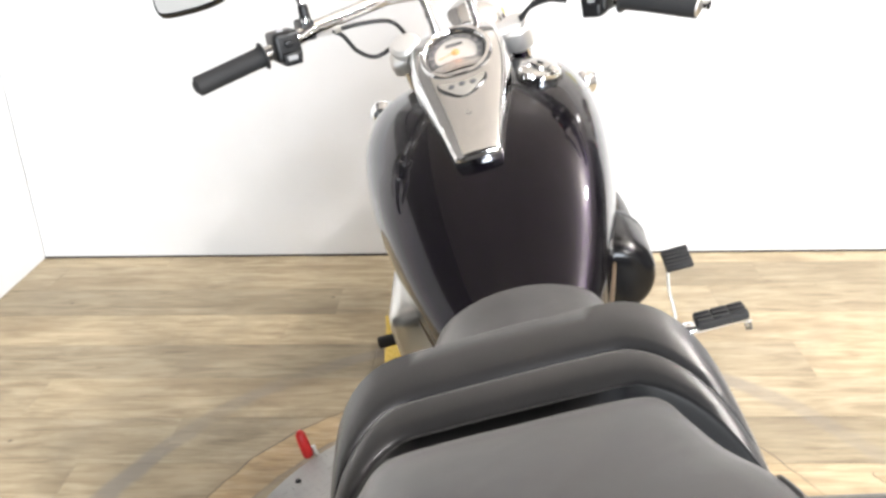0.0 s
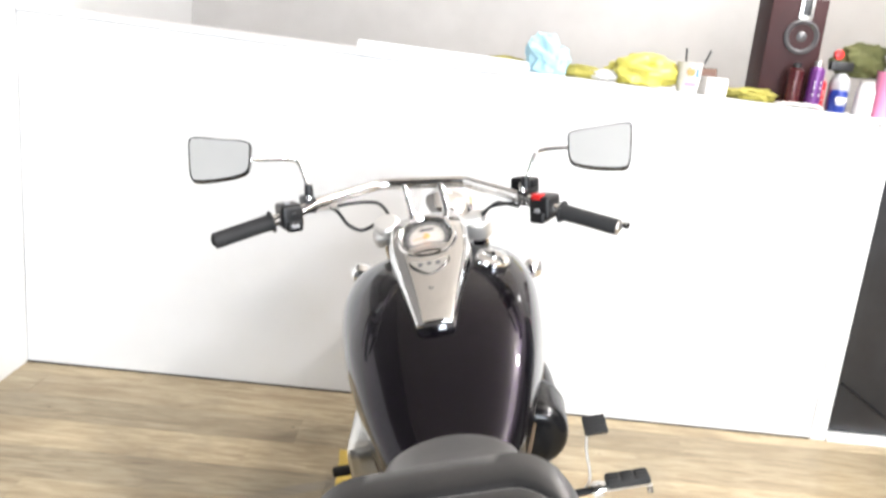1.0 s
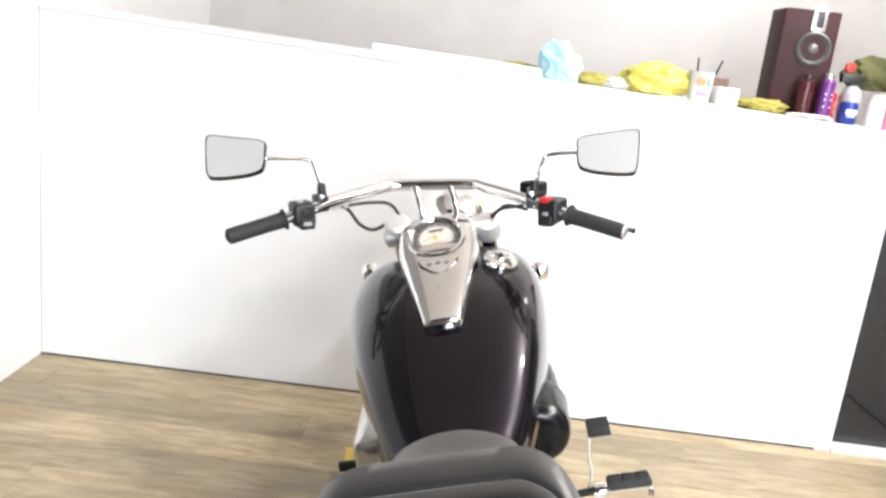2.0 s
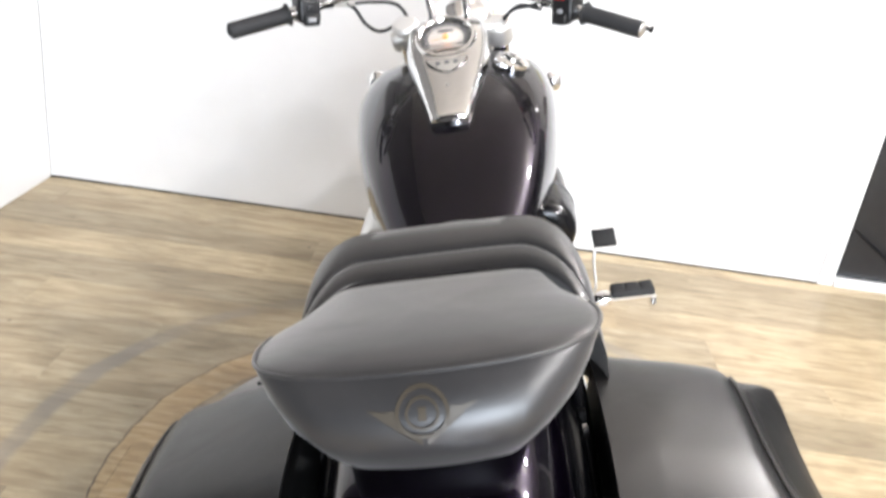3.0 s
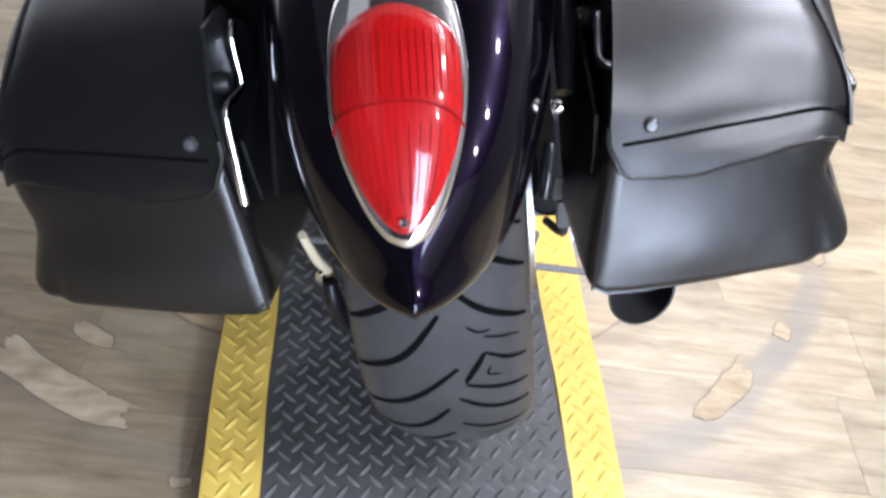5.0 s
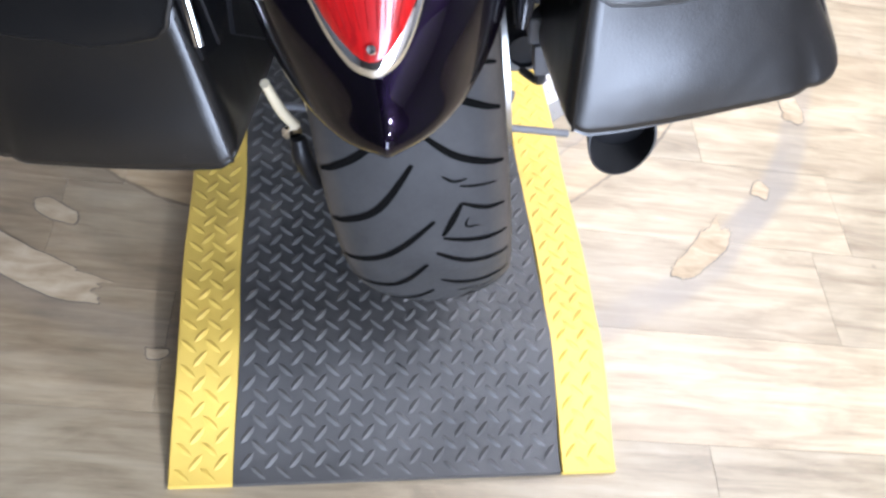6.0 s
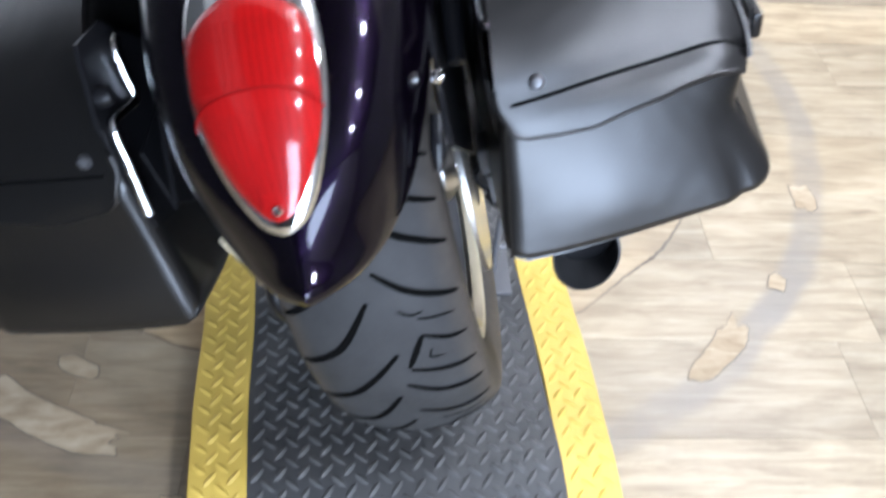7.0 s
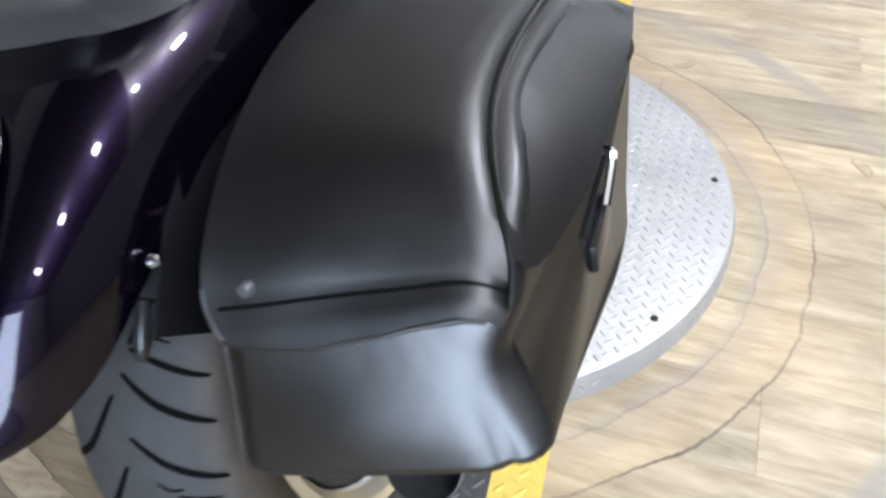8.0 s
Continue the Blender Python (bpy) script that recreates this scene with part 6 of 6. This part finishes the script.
DULL = plain("dull_stud_metal", (0.09, 0.09, 0.095), 0.38, 0.5)
ALU = plain("buffed_aluminium", (0.72, 0.70, 0.67), 0.42, 0.55, 0.06, 60.0, 0.02)
# darker tone for the left bag's stud
PLASTIC_GREY = plain("dark_grey_stud", (0.035, 0.035, 0.037), 0.55)
# grey lightened so that the inside of the silencer tip looks lit
TIP_STEEL = plain("lightened_tip_steel", (0.030, 0.030, 0.031), 0.5, 0.0, 0.2, 60.0, 0.05)
GREY_PART = plain("grey_plastic", (0.10, 0.10, 0.105), 0.5)
GLASS = glass("clear_glass")
# the seam's rust-brown reflection, put into its base colour
FLANGE = plain("brown_reflection_seam", (0.10, 0.065, 0.035), 0.45, 0.3)
LENS_DARK = plain("dark_red_rib", (0.20, 0.002, 0.002), 0.6, spec=0.1)

TORN = bare_core()
TORN_EDGE = plain("broken_laminate_edge", (0.11, 0.095, 0.08), 0.8, 0.0, 0.3, 60.0, 0.2)
room()
planks()
torn_patches()
turntable()
floor_mat()
red_lever()
_, rear_tyre = wheel("rear_wheel", (AXLE_Y, WHEEL_R), WHEEL_R, TYRE_W, "cast rear wheel with a wide tyre", 0.213)
grooves(rear_tyre)
wheel("front_wheel", (1.745, 0.310), 0.310, 0.062, "cast front wheel", 0.222)
build_tank()
build_console()
build_seat()
build_fender()
build_bags()
build_bars()
build_engine()


# ---------------------------------------------------------------- things on the ledge
CLOTH_BLUE = plain("light_blue_cloth", (0.36, 0.57, 0.66), 0.85, 0.0, 0.12, 200.0, 0.3)
YELLOW_BAG = plain("yellow_plastic_film", (0.52, 0.47, 0.09), 0.3, 0.0, 0.2, 30.0, 0.2)
OLIVE = plain("olive_glove_fabric", (0.29, 0.26, 0.055), 0.85, 0.0, 0.25, 120.0, 0.3)
PAPER = plain("white_card", (0.60, 0.59, 0.57), 0.7, 0.0, 0.05)
MAHOGANY = plain("mahogany_veneer", (0.032, 0.0085, 0.0095), 0.6, 0.0, 0.3, 20.0, 0.05, spec=0.25)
CONE = plain("grey_speaker_cone", (0.13, 0.13, 0.135), 0.35, 0.5, 0.1)
CAN_RED = plain("dark_red_tin", (0.055, 0.006, 0.008), 0.3, 0.2, 0.15)
CAN_PURPLE = plain("purple_tin", (0.12, 0.03, 0.17), 0.3, 0.2, 0.15)
CAN_BLUE = plain("blue_tin", (0.01, 0.03, 0.22), 0.3, 0.2, 0.15)
PINK = plain("pink_plastic", (0.66, 0.22, 0.38), 0.4, 0.0, 0.06)
GREEN = plain("dark_green_cloth", (0.075, 0.078, 0.024), 0.9, 0.0, 0.3, 90.0, 0.3)
BLUE_PRINT = plain("blue_print", (0.05, 0.22, 0.55), 0.5, 0.0, 0.05)
CARD = plain("brown_card", (0.11, 0.058, 0.042), 0.7, 0.0, 0.15)
LEDGE_Y = FRONT + 0.10


def at_ledge(name, x, y, label, category, turn=0.0, group=""):
    e = tagged(new(name), label, category, group)
    e.matrix_world = Matrix.Translation((x, y, ledge(x) + 0.0015)) @ Matrix.Rotation(radians(turn), 4, "Z")
    return e


def rumpled(name, size, seed, material, x, y, label, category, lift=0.0, tip=None):
    """A soft crumpled heap: a sphere drawn out and folded by noise, flat beneath."""
    bm = bmesh.new()
    bmesh.ops.create_icosphere(bm, subdivisions=4, radius=1.0)
    for v in bm.verts:
        p = v.co.copy()
        n = noise.fractal(p * 1.7 + Vector((seed, seed * 0.7, 0)), 0.9, 2.1, 5)
        k = noise.fractal(p * 4.5 + Vector((0, seed, seed)), 0.9, 2.1, 3)
        r = 1 + 0.32 * n + 0.10 * k
        q = Vector((p.x * r * size[0] / 2, p.y * r * size[1] / 2, p.z * r * size[2] / 2))
        if tip and p.z > 0:
            q.x += tip * p.z * size[0]
        q.z = max(q.z + size[2] * 0.42, 0.0005 * (1 + p.x))
        v.co = q
    ob = link(name, bm, material, sharp=35)
    ob.location = (x, y, ledge(x) + 0.002 + lift)
    return tagged(ob, label, category)


def spray_can(x, y, h, r, material, label, cap=PAPER, bars=PAPER):
    c = at_ledge("spray_can", x, y, label, "can", 0.0, "spray cans")
    part("body", lathed([(0.0, 0.0), (r * 0.95, 0.0), (r, 0.004), (r, h * 0.80), (r * 0.97, h * 0.83), (r * 0.55, h * 0.89), (0.0, h * 0.89)], None, 24), material, c)
    part("cap", lathed([(r * 0.55, h * 0.88), (r * 0.56, h * 0.985), (r * 0.45, h), (0.0, h)], None, 20), cap, c)
    for z in (0.45, 0.56, 0.30):
        part("label_bar", boxed((r * 1.0, 0.003, h * 0.05), (0, -r * 0.88, h * z), 0.0), bars, c)


rumpled("cloth", (0.15, 0.10, 0.15), 3.1, CLOTH_BLUE, 0.455, LEDGE_Y - 0.03, "crumpled light blue cloth on the ledge", "cloth", 0.0, -0.15)
rumpled("work_glove", (0.16, 0.10, 0.045), 8.3, OLIVE, 0.30, LEDGE_Y + 0.05, "flat olive work gloves on the ledge", "work_glove")
rumpled("work_glove", (0.14, 0.09, 0.05), 5.7, OLIVE, 0.585, LEDGE_Y, "olive work gloves beside a blue cloth", "work_glove")
rumpled("plastic_film", (0.13, 0.09, 0.045), 2.2, PAPER, 0.66, LEDGE_Y, "pale crumpled packing film on the ledge", "packaging")
rumpled("plastic_bag", (0.25, 0.14, 0.125), 6.4, YELLOW_BAG, 0.815, LEDGE_Y, "bulging yellow plastic bag on the ledge", "bag")
rumpled("work_glove", (0.19, 0.11, 0.05), 9.9, OLIVE, 1.215, LEDGE_Y, "yellow-green work gloves on the ledge", "work_glove")
rumpled("paper_sheet", (0.17, 0.10, 0.018), 4.4, PAPER, 1.38, LEDGE_Y - 0.06, "pale crumpled paper on the ledge", "paper")
rumpled("rag", (0.20, 0.11, 0.13), 7.5, GREEN, 1.63, LEDGE_Y + 0.10, "dark green rag hung over a bottle", "rag", 0.13, 0.1)

cup = at_ledge("paper_cup", 0.975, LEDGE_Y - 0.03, "white printed paper cup holding pens", "cup")
part("wall", lathed([(0.0, 0.002), (0.036, 0.0), (0.046, 0.105), (0.048, 0.108), (0.044, 0.106), (0.034, 0.006), (0.0, 0.006)], None, 32), PAPER, cup)
part("print_sun", lathed([(0.0, 0.0), (0.016, 0.0), (0.016, 0.001), (0.0, 0.001)], facing((-0.006, -0.0435, 0.074), (0, -1, 0.08)), 24), ORANGE, cup, "orange printed disc")
part("print_bar", boxed((0.007, 0.002, 0.028), (0.018, -0.041, 0.072), 0.0), BLUE_PRINT, cup)
part("print_bar", boxed((0.013, 0.002, 0.007), (0.022, -0.039, 0.061), 0.0), BLUE_PRINT, cup)
part("print_bar", boxed((0.040, 0.002, 0.014), (0.0, -0.0405, 0.030), 0.0), PINK, cup)
for dx, tilt in ((-0.012, -4), (0.02, 24)):
    part("pen", tubed([(dx, 0.0, 0.02), (dx + 0.11 * math.tan(radians(tilt)), 0.01, 0.155)], 0.0035, 8, 1), PLASTIC, cup)
small_box = at_ledge("carton", 1.075, LEDGE_Y, "small open white carton on the ledge", "carton", 12)
part("body", boxed((0.085, 0.07, 0.065), (0, 0, 0.033), 0.002), PAPER, small_box)
part("flap", boxed((0.075, 0.003, 0.04), (0, 0.034, 0.085), 0.0, pose(0, 0, 0, -12, 0, 0)), CARD, small_box, "brown raised carton flap")
speaker = at_ledge("loudspeaker", 1.365, LEDGE_Y + 0.14, "mahogany loudspeaker with a grey cone on the ledge", "speaker", -4)
part("cabinet", boxed((0.20, 0.19, 0.385), (0, 0, 0.194), 0.005), MAHOGANY, speaker)
face = Matrix.Translation((0.0, -0.096, 0.27)) @ Matrix.Rotation(radians(90), 4, "X")
part("woofer", lathed([(0.062, 0.0), (0.062, 0.006), (0.055, 0.009), (0.052, 0.004), (0.030, -0.012), (0.026, -0.006), (0.014, 0.002), (0.0, 0.004)], face @ Matrix.Translation((0.022, -0.02, 0)), 36), CONE, speaker, "grey cone in a metal ring")
part("tweeter_plate", boxed((0.050, 0.006, 0.085), (0.024, -0.098, 0.355), 0.003), SATIN, speaker, "bright tweeter plate")
part("tweeter", boxed((0.030, 0.006, 0.062), (0.024, -0.1005, 0.355), 0.003), PLASTIC, speaker)
spray_can(1.362, LEDGE_Y - 0.02, 0.155, 0.027, CAN_RED, "dark red spray can with a black cap", PLASTIC, CARD)
spray_can(1.438, LEDGE_Y - 0.02, 0.17, 0.027, CAN_PURPLE, "purple and silver spray can", SATIN, PAPER)
spray_can(1.478, LEDGE_Y + 0.03, 0.12, 0.022, RED_PLASTIC, "small red spray can behind the others", PAPER, PAPER)
tin = at_ledge("drink_can", 1.512, LEDGE_Y - 0.06, "blue drink can with white print", "can")
part("body", lathed([(0.0, 0.0), (0.028, 0.0), (0.032, 0.008), (0.032, 0.070), (0.026, 0.080), (0.0, 0.078)], None, 28), CAN_BLUE, tin)
part("label_bar", boxed((0.040, 0.003, 0.018), (0, -0.0305, 0.046), 0.0), PAPER, tin)
part("label_bar", boxed((0.032, 0.003, 0.005), (0, -0.0310, 0.030), 0.0), PAPER, tin)
bottle = at_ledge("trigger_bottle", 1.555, LEDGE_Y + 0.04, "clear bottle with a black and red trigger head", "bottle")
part("body", lathed([(0.0, 0.0), (0.036, 0.0), (0.038, 0.006), (0.038, 0.10), (0.030, 0.125), (0.014, 0.14), (0.0, 0.14)], None, 28), GREY_PRINT, bottle, "grey translucent bottle body")
part("head", boxed((0.085, 0.035, 0.035), (-0.01, 0, 0.165), 0.008), PLASTIC, bottle)
part("knob", lathed([(0.0, 0.012), (0.016, 0.010), (0.019, 0.0), (0.016, -0.010), (0.0, -0.012)], pose(-0.035, -0.02, 0.205, 90, 0, 0), 20), RED_PLASTIC, bottle, "red round knob")
pink_cup = at_ledge("tumbler", 1.69, LEDGE_Y - 0.03, "pink plastic tumbler at the end of the ledge", "cup")
part("wall", lathed([(0.0, 0.0), (0.030, 0.0), (0.036, 0.16), (0.038, 0.165), (0.034, 0.163), (0.029, 0.006), (0.0, 0.006)], None, 28), PINK, pink_cup)
jar = at_ledge("jar", 1.612, LEDGE_Y - 0.05, "pale clear jar on the ledge", "jar")
part("body", lathed([(0.0, 0.0), (0.030, 0.0), (0.033, 0.006), (0.033, 0.09), (0.026, 0.105), (0.026, 0.12), (0.0, 0.12)], None, 24), PAPER, jar)
wheel_chock()
